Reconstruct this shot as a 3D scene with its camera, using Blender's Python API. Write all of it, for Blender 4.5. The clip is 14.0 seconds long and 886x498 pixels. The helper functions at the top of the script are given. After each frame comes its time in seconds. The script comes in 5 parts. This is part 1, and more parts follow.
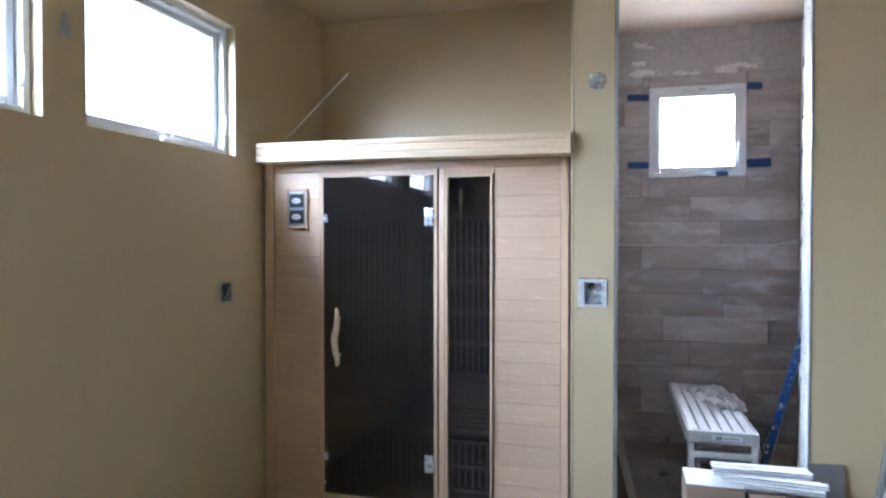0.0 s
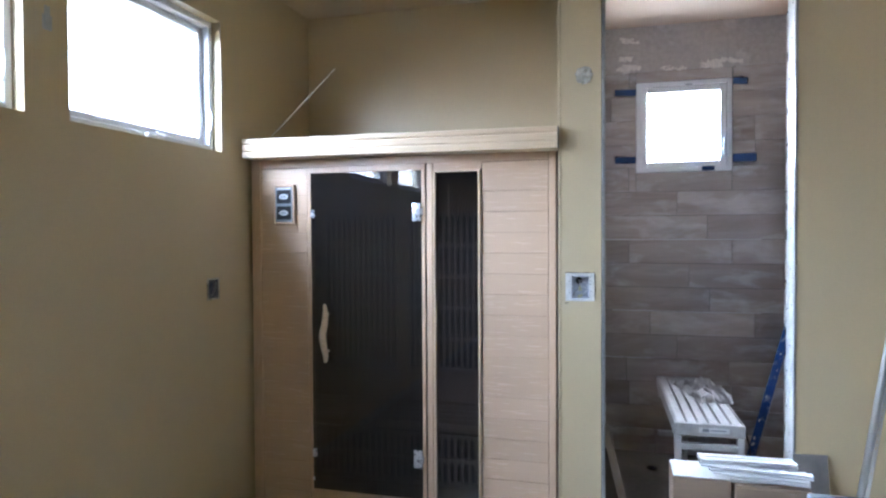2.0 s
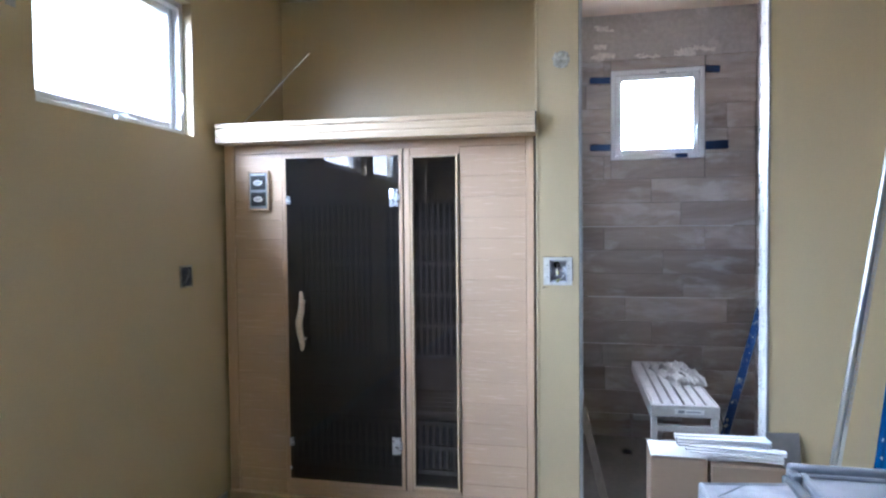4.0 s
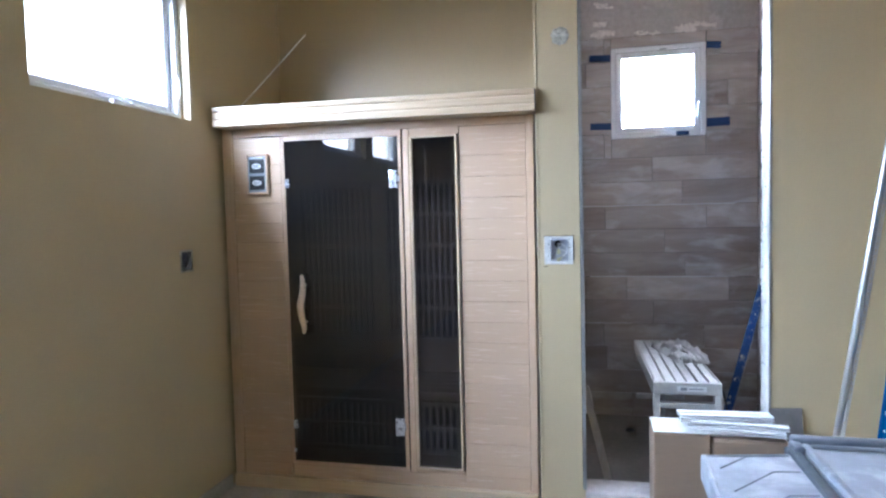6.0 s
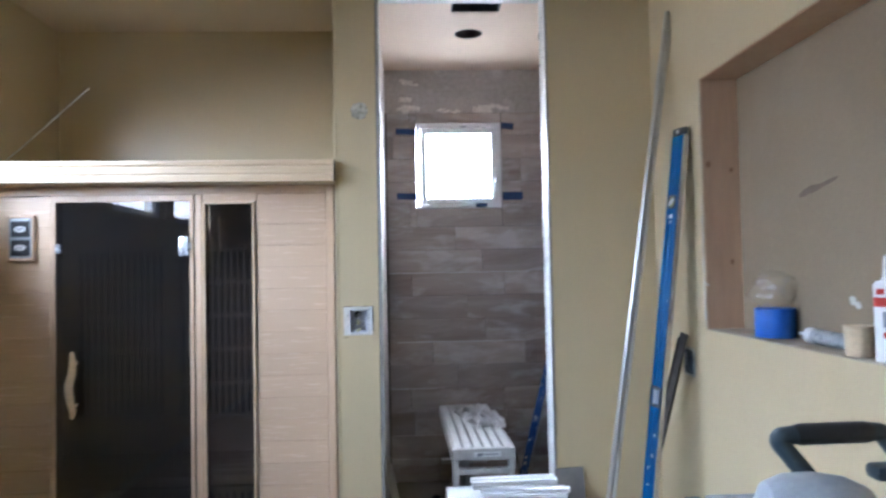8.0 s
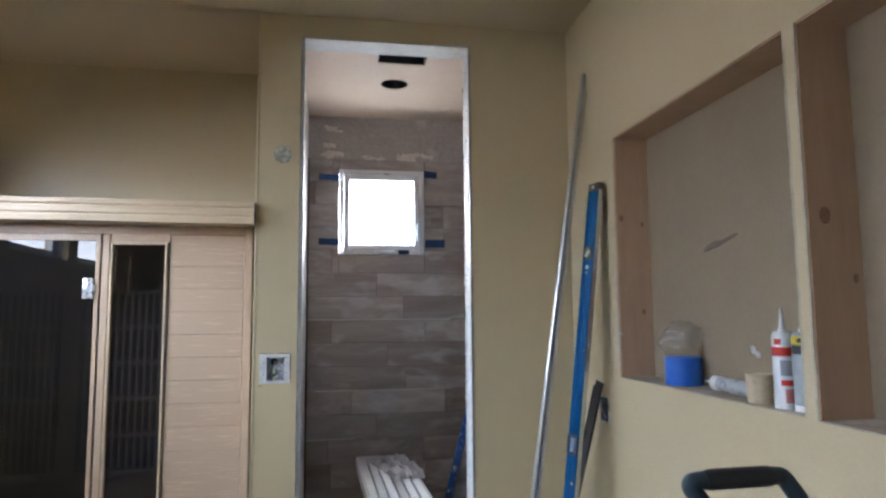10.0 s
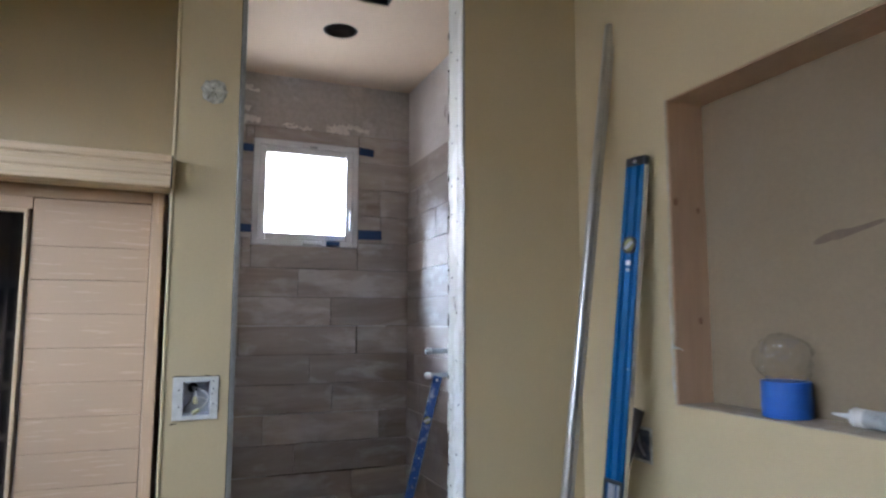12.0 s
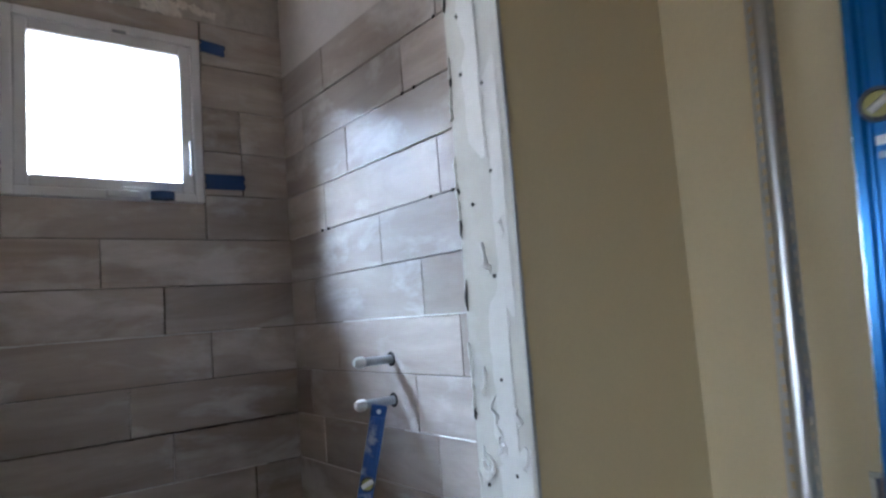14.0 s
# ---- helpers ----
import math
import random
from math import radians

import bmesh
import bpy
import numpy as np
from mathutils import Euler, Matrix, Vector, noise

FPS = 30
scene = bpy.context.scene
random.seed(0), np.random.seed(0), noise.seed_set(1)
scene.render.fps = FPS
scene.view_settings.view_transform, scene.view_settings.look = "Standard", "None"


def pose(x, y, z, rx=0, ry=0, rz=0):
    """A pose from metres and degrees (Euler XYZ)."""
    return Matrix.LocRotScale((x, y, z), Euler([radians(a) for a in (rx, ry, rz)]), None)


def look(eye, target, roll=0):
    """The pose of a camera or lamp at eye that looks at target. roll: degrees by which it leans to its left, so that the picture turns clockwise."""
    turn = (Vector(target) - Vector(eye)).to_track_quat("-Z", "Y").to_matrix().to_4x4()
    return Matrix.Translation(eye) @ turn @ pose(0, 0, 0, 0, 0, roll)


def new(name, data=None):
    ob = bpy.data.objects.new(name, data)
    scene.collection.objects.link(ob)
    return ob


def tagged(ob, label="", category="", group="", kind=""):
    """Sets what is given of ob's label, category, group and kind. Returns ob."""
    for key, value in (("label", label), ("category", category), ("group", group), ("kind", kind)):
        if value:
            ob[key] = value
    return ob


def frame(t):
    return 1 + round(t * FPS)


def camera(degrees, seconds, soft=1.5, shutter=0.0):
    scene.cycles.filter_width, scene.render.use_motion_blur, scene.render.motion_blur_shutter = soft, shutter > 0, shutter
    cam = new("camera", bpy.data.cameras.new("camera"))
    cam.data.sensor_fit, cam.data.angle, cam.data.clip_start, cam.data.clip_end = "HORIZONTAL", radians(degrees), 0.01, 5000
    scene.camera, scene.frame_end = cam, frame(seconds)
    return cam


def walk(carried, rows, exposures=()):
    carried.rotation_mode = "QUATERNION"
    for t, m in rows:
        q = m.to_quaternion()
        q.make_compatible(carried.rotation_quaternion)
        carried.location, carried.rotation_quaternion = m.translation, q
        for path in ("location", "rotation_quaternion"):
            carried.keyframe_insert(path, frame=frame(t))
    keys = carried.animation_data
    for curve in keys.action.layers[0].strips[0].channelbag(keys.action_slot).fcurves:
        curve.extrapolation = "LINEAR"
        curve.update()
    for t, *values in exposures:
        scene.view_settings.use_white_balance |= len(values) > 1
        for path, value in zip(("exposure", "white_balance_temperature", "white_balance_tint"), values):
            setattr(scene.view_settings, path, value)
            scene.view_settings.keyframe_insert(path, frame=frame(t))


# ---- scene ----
cam = camera(68.9, 14.0, soft=2.4, shutter=0.5)
PATH = [
    (0, (0.178, 0.098, 1.417), (-0.378, 2.019, 1.381), -0.0),
    (0.5, (0.185, 0.098, 1.412), (-0.349, 2.026, 1.394), 0.0),
    (1, (0.186, 0.097, 1.409), (-0.332, 2.029, 1.385), -0.1),
    (1.5, (0.182, 0.099, 1.41), (-0.34, 2.029, 1.374), -0.3),
    (2, (0.187, 0.1, 1.408), (-0.339, 2.029, 1.363), -0.3),
    (2.5, (0.185, 0.105, 1.398), (-0.335, 2.035, 1.345), -0.4),
    (3, (0.184, 0.107, 1.396), (-0.299, 2.046, 1.335), -0.7),
    (3.2, (0.178, 0.105, 1.391), (-0.275, 2.052, 1.331), -0.8),
    (5.5, (0.156, 0.118, 1.349), (-0.287, 2.066, 1.26), -0.5),
    (6, (0.166, 0.119, 1.349), (-0.285, 2.064, 1.239), -1.4),
    (6.5, (0.159, 0.114, 1.354), (-0.29, 2.06, 1.234), -1.5),
    (7, (0.175, 0.114, 1.356), (-0.242, 2.066, 1.237), -0.9),
    (7.5, (0.235, 0.144, 1.374), (0.069, 2.136, 1.327), -0.8),
    (8, (0.275, 0.148, 1.395), (0.36, 2.145, 1.456), -1.1),
    (8.5, (0.278, 0.137, 1.402), (0.489, 2.123, 1.515), -1.5),
    (9, (0.281, 0.127, 1.409), (0.549, 2.104, 1.548), -1.2),
    (9.2, (0.278, 0.125, 1.408), (0.568, 2.098, 1.555), -0.9),
    (11.3, (0.178, 0.522, 1.376), (0.62, 2.451, 1.658), 0.9),
    (11.5, (0.087, 0.656, 1.397), (0.675, 2.55, 1.655), 0.3),
    (12, (-0.02, 0.929, 1.402), (0.721, 2.774, 1.62), 0.1),
    (12.5, (-0.05, 1.259, 1.412), (0.754, 3.077, 1.636), -1.0),
    (13, (-0.062, 1.648, 1.384), (0.876, 3.4, 1.609), -1.8),
    (13.5, (0.045, 1.975, 1.382), (1.189, 3.6, 1.602), -3.7),
    (14, (0.157, 2.223, 1.374), (1.389, 3.787, 1.57), -4.3),
]
walk(cam, [(t, look(eye, target, roll)) for t, eye, target, roll in PATH],
     exposures=[(0.0, 0.33, 5350, 18), (2.0, 0.29, 5370, 18), (5.5, 0.42, 5300, 18), (7.0, 0.44, 5350, 18), (9.0, -0.19, 5700, 18), (11.5, -0.33, 5950, 18), (12.5, -0.55, 5950, 18), (13.0, -0.70, 5920, 17), (14.0, -0.82, 5900, 16)])

# ---------------------------------------------------------------- light and sky
world = bpy.data.worlds.new("sky")
scene.world = world
world.use_nodes = True
wn = world.node_tree.nodes
sky = wn.new("ShaderNodeTexSky")
sky.sky_type, sky.sun_disc = "NISHITA", False
sky.sun_elevation, sky.sun_rotation = radians(50), radians(100)
wn["Background"].inputs["Strength"].default_value = 0.12
world.node_tree.links.new(sky.outputs["Color"], wn["Background"].inputs["Color"])

SKY_TINT = (0.67, 0.83, 1.0)


def sky_light(name, m, w, h, radiance, tint=SKY_TINT):
    """A bright piece of overcast sky outside a window."""
    lamp = bpy.data.lights.new(name, "AREA")
    lamp.shape, lamp.size, lamp.size_y = "RECTANGLE", w, h
    lamp.energy, lamp.color = radiance * math.pi * w * h, tint
    ob = new(name, lamp)
    ob.matrix_world = m
    return ob


sky_light("sky_light_left", look((-2.8, 1.2, 3.05), (-0.3, 1.7, 1.05)), 4.4, 1.4, 38.0)
sky_light("sky_light_shower", look((-0.95, 6.5, 4.0), (0.568, 4.335, 2.07)), 2.0, 1.3, 420.0, (0.58, 0.78, 1.0))


# ---------------------------------------------------------------- materials
def surf(name, col, col2=None, rough=0.6, metal=0.0, scale=3.0, fine=60.0, amount=0.5, grain=0.15,
         bump=0.15, depth=0.002, stretch=(1, 1, 1), rough_var=0.1, dust=None, dust_scale=6.0, dust_at=0.55,
         dust_amount=0.6, random_shift=False, tone=(0.86, 1.1), spec=0.5, dust_stretch=(1, 1, 1), warp=0.4):
    """A surface with broad patches of col and col2, fine grain, relief and, if given, patches of dust."""
    m = bpy.data.materials.new(name)
    m.use_nodes = True
    nt = m.node_tree
    n, l = nt.nodes, nt.links
    bsdf = n["Principled BSDF"]
    tc = n.new("ShaderNodeTexCoord")
    mp = n.new("ShaderNodeMapping")
    mp.inputs["Scale"].default_value = stretch
    l.new(tc.outputs["Object"], mp.inputs["Vector"])
    vec = mp.outputs["Vector"]
    raw = tc.outputs["Object"]
    if random_shift:
        info = n.new("ShaderNodeObjectInfo")
        mul = n.new("ShaderNodeVectorMath")
        mul.operation = "MULTIPLY_ADD"
        mul.inputs[1].default_value = (31.0, 17.0, 53.0)
        l.new(info.outputs["Random"], mul.inputs[0])
        l.new(vec, mul.inputs[2])
        vec = mul.outputs["Vector"]
        mul2 = n.new("ShaderNodeVectorMath")
        mul2.operation = "MULTIPLY_ADD"
        mul2.inputs[1].default_value = (13.0, 29.0, 7.0)
        l.new(info.outputs["Random"], mul2.inputs[0])
        l.new(raw, mul2.inputs[2])
        raw = mul2.outputs["Vector"]

    def noise_tex(s, detail, v, dist=0.0):
        t = n.new("ShaderNodeTexNoise")
        t.inputs["Scale"].default_value, t.inputs["Detail"].default_value = s, detail
        t.inputs["Roughness"].default_value = 0.6
        t.inputs["Distortion"].default_value = dist
        l.new(v, t.inputs["Vector"])
        return t.outputs["Fac"]

    def span(fac, a, b, lo, hi):
        r = n.new("ShaderNodeMapRange")
        r.inputs["From Min"].default_value, r.inputs["From Max"].default_value = a, b
        r.inputs["To Min"].default_value, r.inputs["To Max"].default_value = lo, hi
        l.new(fac, r.inputs["Value"])
        return r.outputs["Result"]

    def mix(fac, a, b, blend="MIX"):
        x = n.new("ShaderNodeMix")
        x.data_type, x.blend_type = "RGBA", blend
        for socket, value in (("Factor", fac), ("A", a), ("B", b)):
            s = next(i for i in x.inputs if i.name == socket and i.type == ("VALUE" if socket == "Factor" else "RGBA"))
            if isinstance(value, (int, float)):
                s.default_value = value
            elif isinstance(value, tuple):
                s.default_value = (*value, 1)
            else:
                l.new(value, s)
        return next(o for o in x.outputs if o.type == "RGBA")

    col2 = col2 or tuple(c * 0.82 for c in col)
    big = noise_tex(scale, 6, vec, warp)
    small = noise_tex(fine, 4, vec)
    colour = mix(span(big, 0.5 - amount / 2, 0.5 + amount / 2, 0, 1), col, col2)
    colour = mix(1.0, colour, span(small, 0.25, 0.75, 1 - grain, 1 + grain), "MULTIPLY")
    if random_shift:
        colour = mix(1.0, colour, span(info.outputs["Random"], 0, 1, *tone), "MULTIPLY")
    ro = span(small, 0.2, 0.8, max(rough - rough_var, 0.02), min(rough + rough_var, 1))
    if dust:
        dm = n.new("ShaderNodeMapping")
        dm.inputs["Scale"].default_value = dust_stretch
        l.new(raw, dm.inputs["Vector"])
        d = noise_tex(dust_scale, 6, dm.outputs["Vector"], 0.35)
        f = span(d, dust_at, dust_at + 0.14, 0, dust_amount)
        colour = mix(f, colour, dust)
    l.new(colour, bsdf.inputs["Base Color"])
    l.new(ro, bsdf.inputs["Roughness"])
    bsdf.inputs["Metallic"].default_value = metal
    bsdf.inputs["Specular IOR Level"].default_value = spec
    if bump:
        b = n.new("ShaderNodeBump")
        b.inputs["Strength"].default_value, b.inputs["Distance"].default_value = bump, depth
        l.new(small, b.inputs["Height"])
        l.new(b.outputs["Normal"], bsdf.inputs["Normal"])
    return m


def pane_material(name, tint, gloss_rough=0.0, ior=1.5, dusty=0.0):
    """Thin glass: what is behind it shows through, tinted, and it reflects by its angle."""
    m = bpy.data.materials.new(name)
    m.use_nodes = True
    n, l = m.node_tree.nodes, m.node_tree.links
    n.remove(n["Principled BSDF"])
    tr, gl = n.new("ShaderNodeBsdfTransparent"), n.new("ShaderNodeBsdfGlossy")
    tr.inputs["Color"].default_value = (*tint, 1)
    gl.inputs["Roughness"].default_value = gloss_rough
    lw = n.new("ShaderNodeLayerWeight")
    lw.inputs["Blend"].default_value = 0.5
    po, ml = n.new("ShaderNodeMath"), n.new("ShaderNodeMath")
    po.operation, ml.operation = "POWER", "MULTIPLY_ADD"
    po.inputs[1].default_value = 5.0
    f0 = ((ior - 1) / (ior + 1)) ** 2
    ml.inputs[1].default_value, ml.inputs[2].default_value = 1 - f0, f0
    mx = n.new("ShaderNodeMixShader")
    l.new(lw.outputs["Facing"], po.inputs[0])
    l.new(po.outputs["Value"], ml.inputs[0])
    l.new(ml.outputs["Value"], mx.inputs["Fac"])
    l.new(tr.outputs["BSDF"], mx.inputs[1])
    l.new(gl.outputs["BSDF"], mx.inputs[2])
    out = mx.outputs["Shader"]
    if dusty:
        df, veil = n.new("ShaderNodeBsdfDiffuse"), n.new("ShaderNodeMixShader")
        df.inputs["Color"].default_value = (0.74, 0.77, 0.82, 1)
        tex, ra = n.new("ShaderNodeTexNoise"), n.new("ShaderNodeMapRange")
        tex.inputs["Scale"].default_value, tex.inputs["Detail"].default_value = 3.0, 5.0
        ra.inputs["From Min"].default_value, ra.inputs["From Max"].default_value = 0.3, 0.7
        ra.inputs["To Min"].default_value, ra.inputs["To Max"].default_value = dusty * 0.6, dusty * 1.4
        tc = n.new("ShaderNodeTexCoord")
        l.new(tc.outputs["Object"], tex.inputs["Vector"])
        l.new(tex.outputs["Fac"], ra.inputs["Value"])
        l.new(ra.outputs["Result"], veil.inputs["Fac"])
        l.new(out, veil.inputs[1])
        l.new(df.outputs["BSDF"], veil.inputs[2])
        out = veil.outputs["Shader"]
    l.new(out, n["Material Output"].inputs["Surface"])
    return m


M_PAINT = surf("yellow_tan_paint", (0.565, 0.462, 0.283), (0.535, 0.434, 0.26), rough=0.42, scale=1.3, fine=140, grain=0.03, bump=0.12, depth=0.0015)
M_CEIL = surf("tan_ceiling_paint", (0.60, 0.50, 0.34), (0.565, 0.465, 0.31), rough=0.7, scale=1.5, fine=120, grain=0.04, bump=0.15)
# floor is out of view; its paleness is chosen to bounce light upwards
M_FLOOR = surf("dusty_concrete_floor", (0.46, 0.425, 0.37), (0.37, 0.34, 0.29), rough=0.85, scale=2.5, fine=45, dust=(0.5, 0.48, 0.44), dust_amount=0.5)
M_TILE = surf("wood_look_porcelain", (0.455, 0.395, 0.345), (0.262, 0.212, 0.175), rough=0.36, spec=0.5, scale=1.1, fine=14, amount=0.42, grain=0.06, warp=1.3,
              bump=0.06, depth=0.0012, stretch=(0.9, 5.0, 5.0), random_shift=True, tone=(0.76, 1.14), dust=(0.58, 0.56, 0.545), dust_scale=3.0, dust_at=0.52, dust_amount=0.5, dust_stretch=(1.1, 2.6, 2.6))
M_THINSET = surf("mortar_bed", (0.17, 0.15, 0.13), (0.08, 0.07, 0.062), rough=0.95, fine=90, bump=0.4)
M_CEMENT = surf("grey_cement_board", (0.46, 0.415, 0.37), (0.39, 0.35, 0.31), rough=0.85, scale=2.5, fine=35, bump=0.3, dust=(0.60, 0.56, 0.52), dust_scale=5, dust_at=0.58, dust_amount=0.75)
M_PAN = surf("brown_mortar_bed", (0.24, 0.21, 0.175), (0.17, 0.148, 0.122), rough=0.9, scale=3, fine=40, bump=0.3)
M_MORTAR = surf("dried_mortar", (0.74, 0.69, 0.62), (0.62, 0.575, 0.51), rough=0.9, scale=20, fine=60, bump=0.4)
M_SHOWER_CEIL = surf("pale_shower_ceiling", (0.70, 0.55, 0.395), (0.67, 0.52, 0.37), rough=0.7, fine=120, grain=0.03)
M_PRIMED = surf("pale_primed_board", (0.58, 0.53, 0.49), (0.49, 0.445, 0.41), rough=0.75, scale=2.2, fine=40, grain=0.06, dust=(0.57, 0.53, 0.50), dust_scale=4)
M_COMPOUND = surf("fresh_white_compound", (0.66, 0.655, 0.61), (0.57, 0.565, 0.52), rough=0.6, scale=9, fine=40, grain=0.04, bump=0.2)
M_PLASTER = surf("white_joint_compound", (0.57, 0.565, 0.505), (0.47, 0.465, 0.41), rough=0.7, scale=5, fine=30, grain=0.05, bump=0.2, depth=0.003, dust=(0.66, 0.66, 0.63), dust_scale=6)
M_BEAD = surf("galvanised_corner_bead", (0.42, 0.43, 0.43), rough=0.4, metal=0.9, fine=60)
M_STUD = surf("fir_framing_wood", (0.54, 0.365, 0.24), (0.47, 0.312, 0.2), rough=0.75, scale=3, fine=14, stretch=(5, 5, 0.6), grain=0.07, bump=0.2)
M_KNOT = surf("dark_wood_knot", (0.36, 0.215, 0.132), (0.25, 0.14, 0.082), rough=0.75, scale=70, fine=90)
M_PLYBACK = surf("brown_sheathing_board", (0.285, 0.222, 0.142), (0.245, 0.189, 0.118), rough=0.85, scale=2, fine=90, grain=0.07, dust=(0.29, 0.24, 0.185), dust_amount=0.25)
M_DUSTSILL = surf("dusty_sill_board", (0.43, 0.36, 0.275), (0.34, 0.275, 0.20), rough=0.9, scale=6, fine=50, dust=(0.52, 0.47, 0.40), dust_scale=8, dust_at=0.48)
M_VINYL = surf("white_vinyl", (0.78, 0.78, 0.78), (0.72, 0.72, 0.73), rough=0.35, fine=40, grain=0.03, bump=0.02)
M_HEMLOCK = surf("pale_hemlock", (0.645, 0.468, 0.320), (0.628, 0.452, 0.306), rough=0.27, spec=0.85, scale=1.2, fine=12, stretch=(0.6, 10, 10), grain=0.02, bump=0.0, rough_var=0.01, random_shift=True, tone=(0.95, 1.04))
M_HEMLOCK_V = surf("pale_hemlock_upright", (0.645, 0.468, 0.320), (0.628, 0.452, 0.306), rough=0.27, spec=0.85, scale=1.2, fine=12, stretch=(10, 10, 0.6), grain=0.03, bump=0.0, rough_var=0.01)
M_VALANCE = surf("blond_hemlock_trim", (0.70, 0.55, 0.37), (0.62, 0.47, 0.30), rough=0.3, scale=2.2, fine=9, stretch=(0.5, 14, 22), grain=0.10, bump=0.06)
# cabin wood coloured darker than the front, with the dim inside's shade included
M_SAUNA_IN = surf("shaded_inside_wood", (0.40, 0.30, 0.225), (0.33, 0.245, 0.18), rough=0.6, stretch=(8, 8, 0.7), fine=14)
M_GRILLE = surf("brown_heater_slat", (0.34, 0.27, 0.23), rough=0.6, fine=40)
# flat black, also used for the shade in gaps and holes
M_BLACK = surf("black_void", (0.012, 0.011, 0.011), rough=0.8, fine=40)
M_SMOKE = pane_material("smoked_glass", (0.42, 0.41, 0.425), ior=2.0, dusty=0.0055)
M_SMOKE_SIDE = pane_material("lighter_smoked_glass", (0.55, 0.535, 0.54), ior=1.9, dusty=0.003)
M_GLASS = pane_material("clear_glass", (0.97, 0.98, 0.98), ior=1.45)
M_FILM = pane_material("clear_plastic_film", (0.97, 0.97, 0.965), gloss_rough=0.10, ior=1.75)
M_CHROME = surf("brushed_hinge_metal", (0.72, 0.74, 0.76), rough=0.28, metal=0.6, fine=50)
M_GALV = surf("dull_galvanised_sheet", (0.56, 0.56, 0.545), (0.52, 0.52, 0.505), rough=0.33, rough_var=0.0, metal=0.92, fine=40, grain=0.01, bump=0.0)
M_ALU = surf("aluminium", (0.60, 0.61, 0.62), (0.50, 0.51, 0.53), rough=0.22, metal=1.0, fine=40, stretch=(3, 3, 0.4), grain=0.08, bump=0.04)
M_ALU_DUSTY = surf("dusty_aluminium", (0.62, 0.61, 0.58), (0.5, 0.49, 0.46), rough=0.5, metal=0.45, fine=40, dust=(0.68, 0.66, 0.62), dust_amount=0.7)
M_BLUE = surf("blue_anodised", (0.006, 0.135, 0.355), (0.005, 0.115, 0.31), rough=0.25, rough_var=0.02, metal=0.5, fine=60, grain=0.03, bump=0.0)
# blue darkened for the shade inside the shower, with real dust over it
M_BLUE_DUSTY_SHADED = surf("shaded_dusty_blue_metal", (0.012, 0.072, 0.235), (0.009, 0.05, 0.17), rough=0.5, metal=0.2, fine=40, dust=(0.40, 0.40, 0.40), dust_scale=26, dust_at=0.54)
M_TAPE = surf("blue_masking_tape", (0.012, 0.05, 0.15), (0.01, 0.035, 0.11), rough=0.7, fine=120, bump=0.2)
M_TUB = surf("blue_tape_roll_side", (0.02, 0.13, 0.50), (0.015, 0.10, 0.42), rough=0.55, fine=120, stretch=(1, 1, 8))
M_DARKPLASTIC = surf("black_plastic", (0.02, 0.021, 0.023), rough=0.45, fine=60)
M_CARD = surf("cardboard", (0.30, 0.218, 0.15), (0.265, 0.19, 0.128), rough=0.85, scale=2, fine=30, stretch=(1, 1, 5), grain=0.06)
M_WHITE = surf("white_plastic", (0.8, 0.8, 0.78), (0.72, 0.72, 0.7), rough=0.4, fine=40, grain=0.03)
M_CLOTH = surf("white_rag", (0.82, 0.80, 0.78), (0.68, 0.66, 0.63), rough=0.9, scale=14, fine=90, bump=0.5)
M_SAW = surf("dusty_grey_casting", (0.25, 0.27, 0.295), (0.19, 0.205, 0.225), rough=0.6, metal=0.15, scale=4, fine=35, dust=(0.41, 0.425, 0.44), dust_scale=7, dust_at=0.47, dust_amount=0.75)
M_SAW_DARK = surf("dark_slate_plastic", (0.035, 0.055, 0.065), (0.028, 0.043, 0.05), rough=0.5, fine=50, dust=(0.25, 0.27, 0.28), dust_scale=20, dust_at=0.62)
M_SAW_FENCE = surf("blue_grey_casting", (0.17, 0.19, 0.215), (0.13, 0.145, 0.165), rough=0.55, metal=0.1, fine=40, dust=(0.42, 0.44, 0.46), dust_scale=9, dust_at=0.55)
M_SAW_GREY = surf("pale_grey_housing", (0.33, 0.355, 0.375), (0.27, 0.295, 0.31), rough=0.5, fine=40, dust=(0.45, 0.46, 0.46))
M_DARKBAR = surf("weathered_dark_metal", (0.055, 0.047, 0.042), (0.1, 0.09, 0.08), rough=0.55, metal=0.3, scale=14, fine=60)
M_GREYTILE = surf("grey_slab", (0.19, 0.178, 0.162), rough=0.6, fine=30)
M_RED = surf("red_print", (0.55, 0.035, 0.02), rough=0.4, fine=40)
M_PINKPRINT = surf("faded_red_print", (0.62, 0.25, 0.22), rough=0.4, fine=40)
M_YELLOW = surf("yellow_print", (0.62, 0.48, 0.03), rough=0.4, fine=40)
M_GREYPRINT = surf("grey_print", (0.30, 0.31, 0.33), rough=0.5, fine=40)
M_TUBE = surf("grey_cartridge", (0.33, 0.355, 0.37), rough=0.4, fine=40)
M_CLEARTUBE = surf("clear_grey_cartridge", (0.34, 0.36, 0.36), (0.42, 0.44, 0.44), rough=0.3, fine=40)
M_TAN = surf("tan_paper_roll", (0.60, 0.475, 0.315), (0.54, 0.42, 0.275), rough=0.8, fine=60)
M_VIAL = surf("yellow_vial", (0.34, 0.32, 0.12), rough=0.2, fine=30)
M_COPPER_WIRE = surf("yellow_wire", (0.55, 0.47, 0.22), rough=0.5, fine=30)
M_DARKBROWN = surf("torn_brown_paper", (0.19, 0.135, 0.095), (0.15, 0.105, 0.072), rough=0.9, fine=60)
